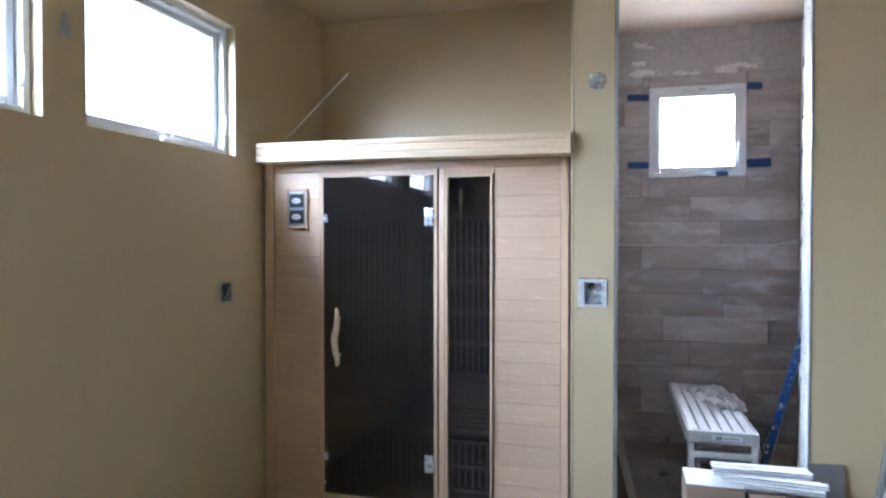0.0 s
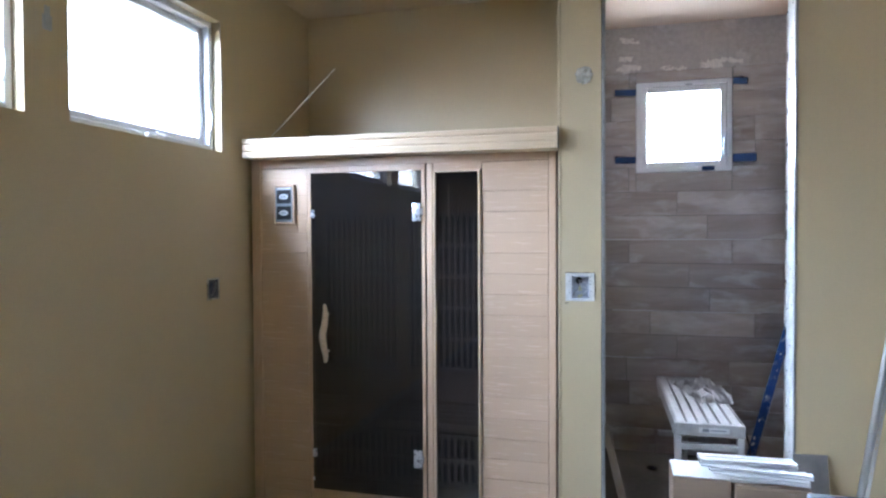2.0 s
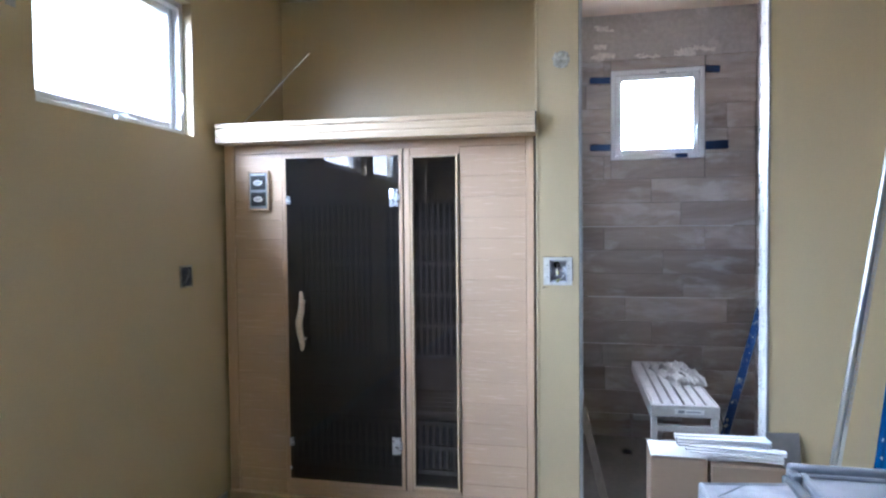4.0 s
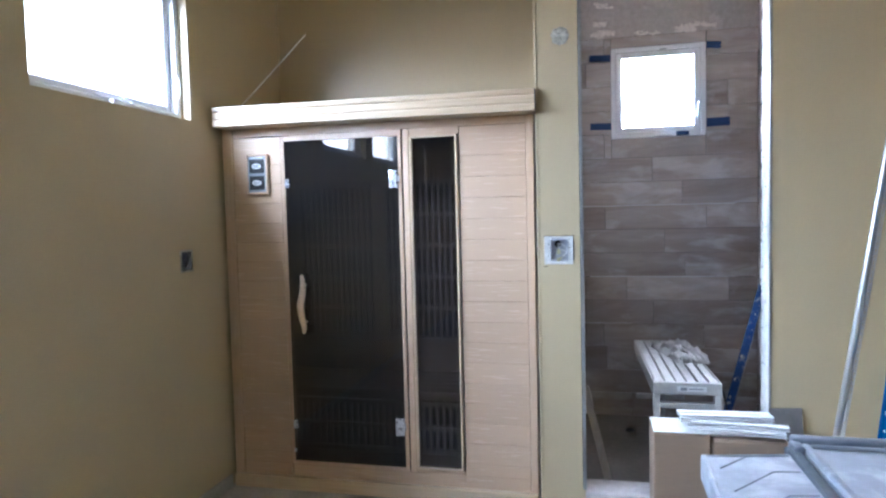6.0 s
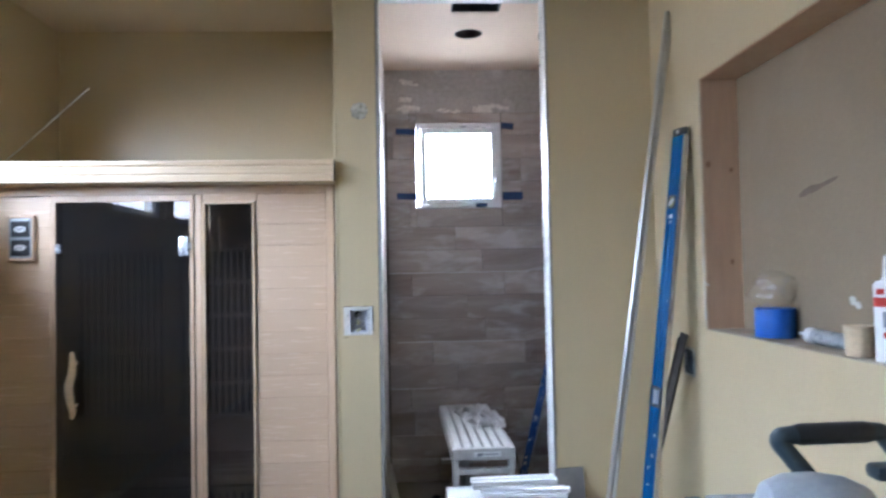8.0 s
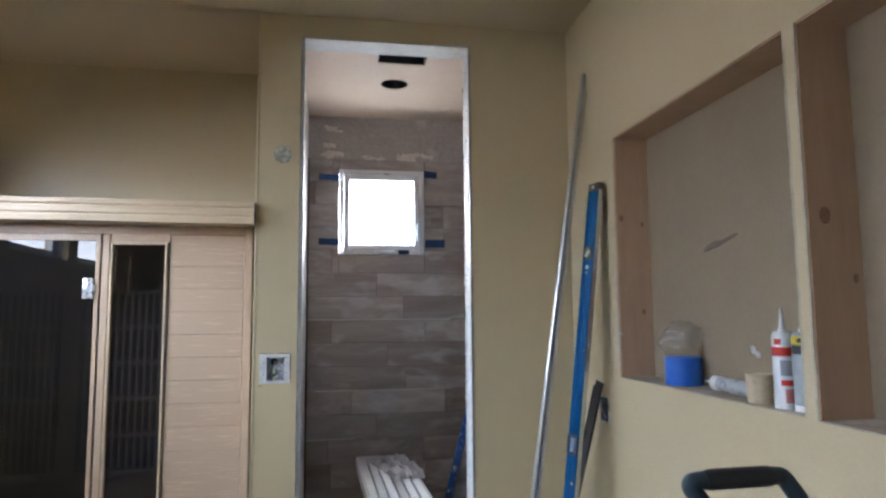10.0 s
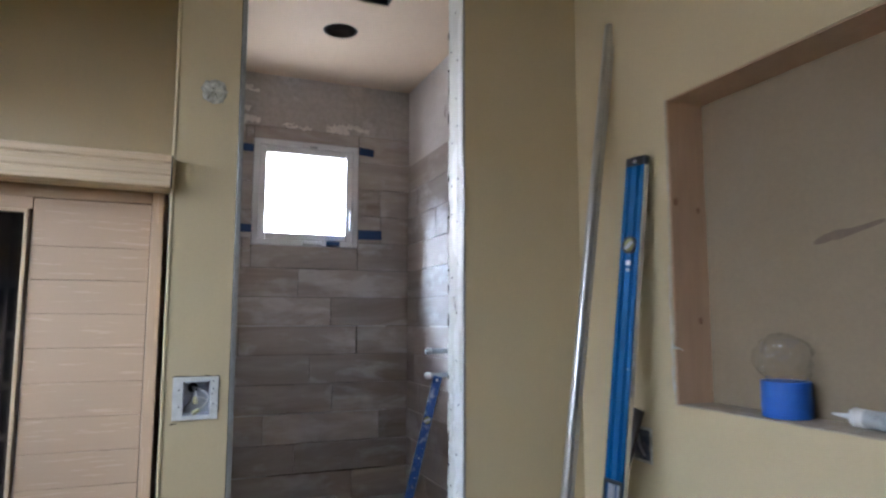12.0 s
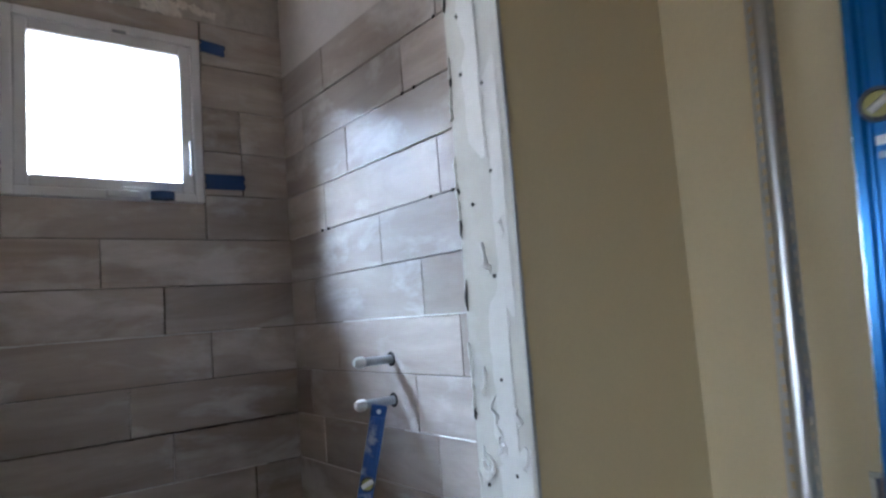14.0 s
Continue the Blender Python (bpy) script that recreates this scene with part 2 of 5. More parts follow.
M_WOODLATH = surf("pale_lath", (0.38, 0.34, 0.285), rough=0.75, fine=20, stretch=(6, 6, 1))
M_BOXBLUE = surf("dark_blue_outlet_box", (0.02, 0.03, 0.06), (0.1, 0.11, 0.13), rough=0.6, scale=40, amount=0.2)
M_PALEBLUE = surf("dull_bluish_patch", (0.36, 0.40, 0.46), (0.42, 0.40, 0.36), rough=0.6, scale=30)
M_PAPER = surf("scuffed_paper_edge", (0.52, 0.46, 0.34), (0.42, 0.36, 0.25), rough=0.85, scale=18, fine=60)
M_RING = surf("mudded_ring", (0.56, 0.55, 0.50), (0.46, 0.45, 0.40), rough=0.7, scale=20, fine=60)
M_BOXGREY = surf("grey_metal_box", (0.60, 0.62, 0.68), (0.46, 0.48, 0.53), rough=0.5, scale=25, fine=60)
M_FLANGE = surf("whitish_flange", (0.66, 0.66, 0.63), (0.56, 0.55, 0.51), rough=0.6, scale=20, fine=60)
M_NUT = surf("yellow_wire_nut", (0.56, 0.54, 0.34), (0.5, 0.48, 0.3), rough=0.4, fine=40)
M_PATCH = surf("rough_patch_mud", (0.60, 0.585, 0.51), (0.30, 0.285, 0.235), rough=0.9, scale=28, fine=90, bump=0.6, amount=0.25)


# ---------------------------------------------------------------- mesh helpers
def B(x0, x1, y0, y1, z0, z1, bevel=0.0, seg=1):
    """A box as a bmesh, its edges rounded by bevel."""
    bm = bmesh.new()
    bmesh.ops.create_cube(bm, size=1)
    bmesh.ops.transform(bm, matrix=Matrix.LocRotScale(((x0 + x1) / 2, (y0 + y1) / 2, (z0 + z1) / 2), None, (x1 - x0, y1 - y0, z1 - z0)), verts=bm.verts)
    if bevel:
        bmesh.ops.bevel(bm, geom=bm.edges[:], offset=bevel, segments=seg, profile=0.5, affect="EDGES")
    return bm


def C(r, z0, z1, n=24, r2=None, m=None, bevel=0.0):
    """A cylinder or cone along z from z0 to z1, set by m."""
    bm = bmesh.new()
    bmesh.ops.create_cone(bm, cap_ends=True, segments=n, radius1=r, radius2=r if r2 is None else r2, depth=z1 - z0)
    bmesh.ops.translate(bm, vec=(0, 0, (z0 + z1) / 2), verts=bm.verts)
    if bevel:
        rim = [e for e in bm.edges if abs(e.verts[0].co.z - e.verts[1].co.z) < 1e-6]
        bmesh.ops.bevel(bm, geom=rim, offset=bevel, segments=2, profile=0.5, affect="EDGES")
    if m is not None:
        bm.transform(m)
    return bm


def ring(r0, r1, z0, z1, n=28, m=None):
    """A tube with a bore."""
    return lathe([(r0, z0), (r1, z0), (r1, z1), (r0, z1)], n, m, closed=True)


def lathe(profile, n=28, m=None, closed=False):
    bm = bmesh.new()
    rows = [[bm.verts.new((r * math.cos(2 * math.pi * k / n), r * math.sin(2 * math.pi * k / n), z)) for k in range(n)] for r, z in profile]
    pairs = list(zip(rows, rows[1:])) + ([(rows[-1], rows[0])] if closed else [])
    for a, b in pairs:
        for k in range(n):
            bm.faces.new((a[k], a[(k + 1) % n], b[(k + 1) % n], b[k]))
    if not closed:
        bm.faces.new(rows[0][::-1])
        bm.faces.new(rows[-1])
    bmesh.ops.recalc_face_normals(bm, faces=bm.faces)
    if m is not None:
        bm.transform(m)
    return bm


def arc_band(r, z0, z1, a0, a1, n=14):
    """A thin printed patch wrapped round part of a cylinder."""
    bm = bmesh.new()
    rows = [[bm.verts.new((q * math.cos(radians(a0 + (a1 - a0) * k / n)), q * math.sin(radians(a0 + (a1 - a0) * k / n)), z)) for k in range(n + 1)] for q, z in ((r, z0), (r + 0.0006, z0), (r + 0.0006, z1), (r, z1))]
    for a, b in zip(rows, rows[1:]):
        for k in range(n):
            bm.faces.new((a[k], a[k + 1], b[k + 1], b[k]))
    bmesh.ops.recalc_face_normals(bm, faces=bm.faces)
    return bm


def prism(outline, x0, x1, axis="x"):
    """An outline swept straight: (y, z) along x, (x, z) along y, or (x, y) along z."""
    bm = bmesh.new()
    put = {"x": lambda a, b, t: (t, a, b), "y": lambda a, b, t: (a, t, b), "z": lambda a, b, t: (a, b, t)}[axis]
    ends = [[bm.verts.new(put(a, b, t)) for a, b in outline] for t in (x0, x1)]
    for k in range(len(outline)):
        j = (k + 1) % len(outline)
        bm.faces.new((ends[0][k], ends[0][j], ends[1][j], ends[1][k]))
    bm.faces.new(ends[0][::-1])
    bm.faces.new(ends[1])
    bmesh.ops.recalc_face_normals(bm, faces=bm.faces)
    return bm


def tube(points, r, n=12):
    """A round bar through points."""
    bm = bmesh.new()
    pts = [Vector(p) for p in points]
    rows, side = [], None
    for k, p in enumerate(pts):
        d = (pts[min(k + 1, len(pts) - 1)] - pts[max(k - 1, 0)]).normalized()
        side = d.cross(Vector((0.13, 0.31, 0.94))).normalized() if side is None else (side - d * side.dot(d)).normalized()
        up = side.cross(d)
        rad = r[k] if isinstance(r, (list, tuple)) else r
        rows.append([bm.verts.new(p + rad * (math.cos(2 * math.pi * a / n) * side + math.sin(2 * math.pi * a / n) * up)) for a in range(n)])
    for a, b in zip(rows, rows[1:]):
        for k in range(n):
            bm.faces.new((a[k], a[(k + 1) % n], b[(k + 1) % n], b[k]))
    bm.faces.new(rows[0][::-1])
    bm.faces.new(rows[-1])
    bmesh.ops.recalc_face_normals(bm, faces=bm.faces)
    return bm


def smooth_path(points, steps=6):
    """Points on a smooth curve through the given ones."""
    p = [Vector(q) for q in points]
    p = [2 * p[0] - p[1], *p, 2 * p[-1] - p[-2]]
    out = []
    for a, b, c, d in zip(p, p[1:], p[2:], p[3:]):
        for k in range(steps):
            t = k / steps
            out.append(0.5 * (2 * b + (c - a) * t + (2 * a - 5 * b + 4 * c - d) * t * t + (3 * b - a - 3 * c + d) * t ** 3))
    return out + [p[-2]]


def J(*bms):
    """Several bmeshes joined into the first."""
    out = bms[0]
    for b in bms[1:]:
        me = bpy.data.meshes.new("joined")
        b.to_mesh(me)
        out.from_mesh(me)
        bpy.data.meshes.remove(me)
        b.free()
    return out


def to_mesh(name, bm, material, flat_angle=35):
    me = bpy.data.meshes.new(name)
    for f in bm.faces:
        f.smooth = True
    for e in bm.edges:
        if len(e.link_faces) == 2 and e.calc_face_angle(0) > radians(flat_angle):
            e.smooth = False
        elif len(e.link_faces) != 2:
            e.smooth = False
    bm.to_mesh(me)
    bm.free()
    me.materials.append(material)
    return me


ORIGIN = {}


def thing(name, at, label, category, group="", kind=""):
    """An empty at a thing's base; its parts are built in world metres."""
    ob = new(name)
    ob.empty_display_size = 0.05
    ob.location = at
    ORIGIN[ob] = Vector(at)
    return tagged(ob, label, category, group, kind)


def part(name, bm, material, parent, label=""):
    at = ORIGIN[parent]
    bm.transform(Matrix.Translation(-at))
    ob = new(name, to_mesh(name, bm, material))
    ob.parent = parent
    ORIGIN[ob] = at
    return tagged(ob, label)


def solid(name, bm, material, at, label, category, group="", kind=""):
    """A thing that is one mesh, with its origin at its base."""
    at = Vector(at)
    bm.transform(Matrix.Translation(-at))
    ob = new(name, to_mesh(name, bm, material))
    ob.location = at
    ORIGIN[ob] = at
    return tagged(ob, label, category, group, kind)


def structure(name, bm, material, label=""):
    ob = new(name, to_mesh(name, bm, material))
    ORIGIN[ob] = Vector((0, 0, 0))
    return tagged(ob, label, kind="structure")


def wall_with_holes(axis, a0, a1, u0, u1, z0, z1, holes):
    """A wall slab between a0 and a1 on axis ('x' or 'y'), from u0 to u1 and z0 to z1, with holes (u0, u1, z0, z1) side by side."""
    def slab(ua, ub, za, zb):
        return B(a0, a1, ua, ub, za, zb) if axis == "x" else B(ua, ub, a0, a1, za, zb)
    pieces, at = [], u0
    for ha, hb, hz0, hz1 in sorted(holes):
        pieces.append(slab(at, ha, z0, z1))
        pieces += [slab(ha, hb, z0, hz0), slab(ha, hb, hz1, z1)]
        at = hb
    pieces.append(slab(at, u1, z0, z1))
    return J(*pieces)


# ---------------------------------------------------------------- the plan, in metres
LEFT, RIGHT, FRONT, BACK = -1.625, 1.325, 2.93, -2.4      # faces of the room's walls
CEIL = 2.71
ALCOVE_X, ALCOVE_Y = -0.064, 3.68                          # the sauna's recess
OPEN_L, OPEN_R, OPEN_TOP = 0.128, 0.857, 2.605             # the shower's doorway
SH_L, SH_R, SH_B = 0.098, 1.135, 4.335                     # tile faces in the shower
SH_FLOOR, SH_CEIL = 0.03, 2.695
SWIN = (0.290, 0.846, 1.787, 2.345)                        # shower window
LWIN = [(1.905, 2.780, 1.803, 2.412), (0.860, 1.730, 1.803, 2.412), (-0.185, 0.690, 1.803, 2.412)]
NICHES = [(1.489, 2.454, 1.156, 2.072), (0.49, 1.449, 1.152, 2.072)]
JAMB_Y = 3.055
SWITCH = (-0.0105, 0.0655, 1.1295, 1.2265)                  # cut-out of the switch box

# ---------------------------------------------------------------- setting
structure("floor", B(LEFT - 0.2, RIGHT + 0.3, BACK - 0.2, SH_B + 0.2, -0.2, 0.0), M_FLOOR, "dusty bare concrete floor")
structure("shower_floor", B(SH_L - 0.02, SH_R + 0.02, JAMB_Y - 0.02, SH_B + 0.02, 0.0, SH_FLOOR), M_PAN, "brown mortar shower floor, unfinished")
structure("shower_curb", B(OPEN_L - 0.002, OPEN_R + 0.002, FRONT - 0.03, JAMB_Y + 0.005, 0.0, 0.135, 0.012, 2), M_CEMENT, "grey mortar curb across the shower doorway")
cb = wall_with_holes("y", FRONT, JAMB_Y, SH_L - 0.03, RIGHT + 0.2, CEIL, CEIL + 0.12, [])
structure("ceiling", J(B(LEFT - 0.2, RIGHT + 0.3, BACK - 0.2, FRONT + 0.02, CEIL, CEIL + 0.12), B(LEFT - 0.2, ALCOVE_X, FRONT, ALCOVE_Y + 0.1, CEIL, CEIL + 0.12), cb), M_CEIL, "tan painted ceiling")
structure("wall_left", wall_with_holes("x", LEFT - 0.16, LEFT, BACK, ALCOVE_Y + 0.12, 0.0, CEIL, LWIN), M_PAINT, "yellow-tan painted wall with three high windows")
structure("wall_back", B(LEFT, RIGHT, BACK - 0.12, BACK, 0.0, CEIL), M_PAINT, "yellow-tan painted wall")
structure("wall_alcove", B(LEFT, ALCOVE_X, ALCOVE_Y, ALCOVE_Y + 0.12, 0.0, CEIL), M_PAINT, "yellow-tan painted wall behind the sauna")
structure("wall_partition", J(wall_with_holes("y", FRONT, JAMB_Y, ALCOVE_X, OPEN_L - 0.003, 0.0, CEIL, [SWITCH]), B(ALCOVE_X, SH_L - 0.012, JAMB_Y - 0.006, SH_B + 0.14, 0.0, CEIL)), M_PAINT, "yellow-tan painted end of the wall between sauna and shower")
structure("wall_front", J(B(OPEN_R + 0.003, RIGHT + 0.14, FRONT, JAMB_Y, 0.0, CEIL), B(OPEN_L - 0.003, OPEN_R + 0.003, FRONT, JAMB_Y, OPEN_TOP + 0.003, CEIL)), M_PAINT, "yellow-tan painted wall round the shower doorway")
wall_r = structure("wall_right", wall_with_holes("x", RIGHT, RIGHT + 0.135, BACK, FRONT, 0.0, CEIL, NICHES), M_PAINT, "yellow-tan painted wall with two open framed recesses")
structure("wall_right_backing", B(RIGHT + 0.137, RIGHT + 0.18, BACK, FRONT, 0.0, CEIL), M_PLYBACK, "brown sheathing board at the back of the recesses")

structure("baseboard", B(LEFT, LEFT + 0.012, BACK, 2.985, 0.0, 0.062, 0.002), M_RING, "low pale strip along the foot of the wall")

# plastered faces of the doorway, bedded on the wall's ends
jamb_r = structure("door_jamb_right", B(OPEN_R, OPEN_R + 0.003, FRONT - 0.002, JAMB_Y + 0.004, 0.135, OPEN_TOP + 0.003), M_PLASTER, "plastered white doorway jamb with nail heads, not yet sanded")
jamb_l = structure("door_jamb_left", B(OPEN_L - 0.003, OPEN_L, FRONT - 0.002, JAMB_Y + 0.004, 0.135, OPEN_TOP + 0.003), M_PLASTER, "plastered white doorway jamb")
structure("door_head", B(OPEN_L, OPEN_R, FRONT - 0.001, JAMB_Y + 0.004, OPEN_TOP, OPEN_TOP + 0.003), M_PLASTER, "plastered white doorway head")
structure("trim_bead_right", B(OPEN_R - 0.001, OPEN_R + 0.006, FRONT - 0.004, FRONT - 0.0005, 0.135, OPEN_TOP + 0.006, 0.001), M_BEAD, "grey metal corner bead")
structure("trim_bead_left", B(OPEN_L - 0.012, OPEN_L + 0.002, FRONT - 0.004, FRONT - 0.0005, 0.135, OPEN_TOP + 0.006, 0.001), M_BEAD, "grey corner bead")
structure("trim_bead_head", B(OPEN_L + 0.002, OPEN_R - 0.002, FRONT - 0.004, FRONT - 0.0005, OPEN_TOP - 0.001, OPEN_TOP + 0.008, 0.001), M_RING, "whitish corner bead")

structure("trim_bead_alcove", tube([(ALCOVE_X + 0.003, FRONT + 0.002, 0.0), (ALCOVE_X + 0.003, FRONT + 0.002, CEIL)], 0.0055, 16), M_PAINT, "painted rounded corner bead")

# nail heads and ridges of compound on the jamb
rnd = random.Random(4)
z = 0.24
while z < 2.55:
    for dy in (0.045, 0.10) if rnd.random() < 0.5 else (0.055,):
        part("nail_head", C(0.0034, 0, 0.0018, 8, m=Matrix.Translation((OPEN_R, FRONT + dy + rnd.uniform(-0.008, 0.008), z + rnd.uniform(-0.03, 0.03))) @ Matrix.Rotation(-math.pi / 2, 4, "Y")), M_BLACK, jamb_r)
    z += rnd.uniform(0.13, 0.19)


def ragged(ya, yb, za, zb, x, t, seed):
    """A trowelled sheet of compound on the jamb with a wandering edge."""
    rr = random.Random(seed)
    n = max(int((zb - za) / 0.012), 4)
    bm = bmesh.new()
    rows = []
    for q in range(n + 1):
        zq = za + (zb - za) * q / n
        end = min(q, n - q, 3) / 3
        w = (yb - ya) * (0.25 + 0.75 * end)
        a = ya + 0.004 * noise.noise(Vector((zq * 9, seed, 0)))
        b = ya + w * (0.86 + 0.30 * noise.noise(Vector((zq * 14, seed, 3))) + 0.16 * noise.noise(Vector((zq * 60, seed, 7)))) + rr.uniform(-0.001, 0.001)
        rows.append([bm.verts.new((xx, yy, zq)) for xx, yy in ((x, a), (x - t, a + 0.0015), (x - t * 0.8, b - 0.002), (x, b))])
    for r0, r1 in zip(rows, rows[1:]):
        for k in range(3):
            bm.faces.new((r0[k], r0[k + 1], r1[k + 1], r1[k]))
    bmesh.ops.recalc_face_normals(bm, faces=bm.faces)
    return bm


for k, (ya, yb, za, zb) in enumerate(((0.004, 0.088, 0.15, 1.16), (0.03, 0.085, 1.10, 1.42), (0.012, 0.052, 1.36, 1.78), (0.05, 0.10, 1.62, 2.02), (0.008, 0.045, 1.92, 2.50))):
    part("compound_coat", ragged(FRONT + ya, FRONT + yb, za, zb, OPEN_R + 0.0002, 0.0018, k + 3), M_COMPOUND, jamb_r, "whiter coat of compound")
rnd = random.Random(44)
for k in range(34):
    zc, yc = (rnd.uniform(0.3, 1.15) if k % 2 else rnd.uniform(0.9, 1.5)), FRONT + rnd.uniform(0.015, 0.118)
    pts = [(OPEN_R - 0.001, yc + rnd.uniform(-0.007, 0.007), zc + q * rnd.uniform(0.006, 0.014)) for q in range(5)]
    rb = tube(smooth_path(pts, 3), [0.0008 + rnd.uniform(0.0012, 0.0060) * math.sin(math.pi * (q + 0.5) / 13) for q in range(13)], 8)
    for v in rb.verts:
        v.co.x = OPEN_R - 0.0012 + (v.co.x - OPEN_R + 0.001) * 0.7
    part("compound_ridge", rb, M_COMPOUND, jamb_r, "raised squiggle of compound")
rnd = random.Random(31)
zq = 0.9
while zq < 2.5:
    ln = rnd.uniform(0.01, 0.06)
    pts = [(OPEN_R - 0.0005 + rnd.uniform(0, 0.001), JAMB_Y + 0.003 + rnd.uniform(-0.003, 0.001), zq + ln * q / 4) for q in range(5)]
    part("edge_gap", tube(pts, [0.0008, 0.003, 0.0038, 0.0022, 0.0006], 6), M_BLACK, jamb_r, "dark ragged gap at the tile edge")
    zq += rnd.uniform(0.06, 0.22)
part("edge_gap", tube([(OPEN_R + 0.0068, FRONT - 0.0005, 0.2 + 0.1 * q) for q in range(24)], [0.0006 + 0.0007 * (q * 7 % 5) / 4 for q in range(24)], 6), M_DARKBROWN, jamb_r, "thin dark line beside the bead")
for k in range(9):
    zc = 0.35 + k * 0.23 + rnd.uniform(-0.06, 0.06)
    pts = [(OPEN_R + 0.001, JAMB_Y + 0.004 + rnd.uniform(-0.004, 0.003), zc + q * 0.022) for q in range(6)]
    part("compound_blob", tube(smooth_path(pts, 3), [0.0015 + rnd.uniform(0, 0.004) for q in range(16)], 8), M_PLASTER, jamb_r)

scuff = [(OPEN_R + 0.0085, FRONT - 0.0003, 0.9 + 0.03 * q) for q in range(54)]
part("scuffed_edge", tube(scuff, [0.0004 + 0.0022 * max(0.0, noise.noise(Vector((q * 0.37, 2.0, 0.0)))) for q in range(54)], 6), M_RING, jamb_r, "pale scuffs beside the bead")

part("edge_gap", tube([(OPEN_L - 0.0128, FRONT - 0.0006, 0.15 + 0.06 * q) for q in range(41)], [0.0006 + 0.0010 * ((q * 7) % 5) / 4 for q in range(41)], 6), M_BLACK, jamb_l, "thin dark crack beside the bead")

# wooden framing round the recesses
for k, (ya, yb, za, zb) in enumerate(NICHES):
    fr = structure("trim_recess_frame_%d" % (k + 1), J(B(RIGHT + 0.004, RIGHT + 0.1365, yb - 0.004, yb + 0.0, za, zb), B(RIGHT + 0.004, RIGHT + 0.1365, ya, ya + 0.004, za, zb)), M_STUD, "reddish fir framing lining the recess")
    part("head_board", B(RIGHT + 0.004, RIGHT + 0.1365, ya + 0.004, yb - 0.004, zb - 0.004, zb), M_STUD, fr)
    for q, ye in enumerate((ya - 0.002, yb + 0.002)):
        steps = 46
        pts = [(RIGHT - 0.0004, ye + 0.0035 * noise.noise(Vector((s * 0.31, k + 5 * q, 2))) + 0.002 * noise.noise(Vector((s * 1.1, k, q))), za + (zb - za) * s / steps) for s in range(steps + 1)]
        torn = tube(pts, [0.0035 + 0.003 * abs(noise.noise(Vector((s * 0.45, 3 * k, q)))) for s in range(steps + 1)], 8)
        for v in torn.verts:
            v.co.x = RIGHT + (v.co.x - RIGHT) * 0.35
        part("paper_edge", torn, M_PAPER, fr, "pale cut edge of the wallboard")
    for xk, zk, rk in (((1.347, 1.757, 0.011), (1.432, 1.735, 0.008), (1.425, 1.40, 0.009)) if k == 0 else ((1.371, 1.615, 0.017), (1.44, 1.47, 0.009))):
        part("knot", C(rk, 0, 0.0004, 16, m=Matrix.Translation((xk, yb - 0.0039, zk)) @ Matrix.Rotation(math.pi / 2, 4, "X") @ Matrix.Diagonal((0.85, 1.2, 1, 1))), M_KNOT, fr, "dark knot")
    part("sill_board", B(RIGHT + 0.002, RIGHT + 0.1365, ya + 0.004, yb - 0.004, za, za + 0.003), M_DUSTSILL, fr, "dusty pale sill board")

# shower lining
# left wall is out of view, left untiled and pale to bounce light
structure("wall_shower_left", B(SH_L - 0.0118, SH_L - 0.009, JAMB_Y, SH_B + 0.01, 0.0, SH_CEIL), M_PRIMED, "unseen plain pale shower wall that bounces light")
back = structure("wall_shower_back", wall_with_holes("y", SH_B + 0.009, SH_B + 0.15, SH_L - 0.0118, SH_R + 0.12, 0.0, SH_CEIL, [SWIN]), M_THINSET, "shower wall in wood-look tiles with an awning window")
right = structure("wall_shower_right", B(SH_R + 0.009, SH_R + 0.12, JAMB_Y, SH_B + 0.009, 0.0, SH_CEIL), M_THINSET, "shower wall in wood-look tiles with stubbed-out pipes")
upper = structure("wall_shower_upper_back", B(SH_L - 0.009, SH_R + 0.009, SH_B + 0.004, SH_B + 0.009, 2.412, SH_CEIL), M_CEMENT, "bare cement board with smears of mortar above the tiles")
structure("wall_shower_upper_right", B(SH_R + 0.004, SH_R + 0.009, JAMB_Y, SH_B + 0.004, 2.2635, SH_CEIL), M_PRIMED, "pale primed board above the tiles")
structure("wall_shower_front", B(OPEN_R + 0.003, SH_R + 0.009, JAMB_Y, JAMB_Y + 0.01, 0.0, SH_CEIL), M_CEMENT, "cement board behind the jamb")

rnd = random.Random(17)
for xa, xb, za, zb, count, fat in ((0.165, 0.33, 2.422, 2.452, 9, 0.017), (0.66, 0.93, 2.420, 2.458, 14, 0.015), (0.165, 0.29, 2.600, 2.630, 4, 0.010), (0.165, 0.24, 2.495, 2.520, 4, 0.010), (0.36, 0.62, 2.420, 2.440, 5, 0.006)):
    for k in range(count):
        xc, zc = rnd.uniform(xa, xb - 0.05), rnd.uniform(za, zb)
        ln = rnd.uniform(0.03, 0.09)
        pts = [(xc + ln * q / 4, SH_B + 0.0035, zc + rnd.uniform(-0.008, 0.008)) for q in range(5)]
        sm = tube(smooth_path(pts, 3), [0.001 + rnd.uniform(0.2, 1.0) * fat for q in range(13)], 8)
        for v in sm.verts:
            v.co.y = SH_B + 0.0038 + (v.co.y - SH_B - 0.0038) * 0.2
        part("mortar_smear", sm, M_MORTAR, upper, "pale smear of mortar")

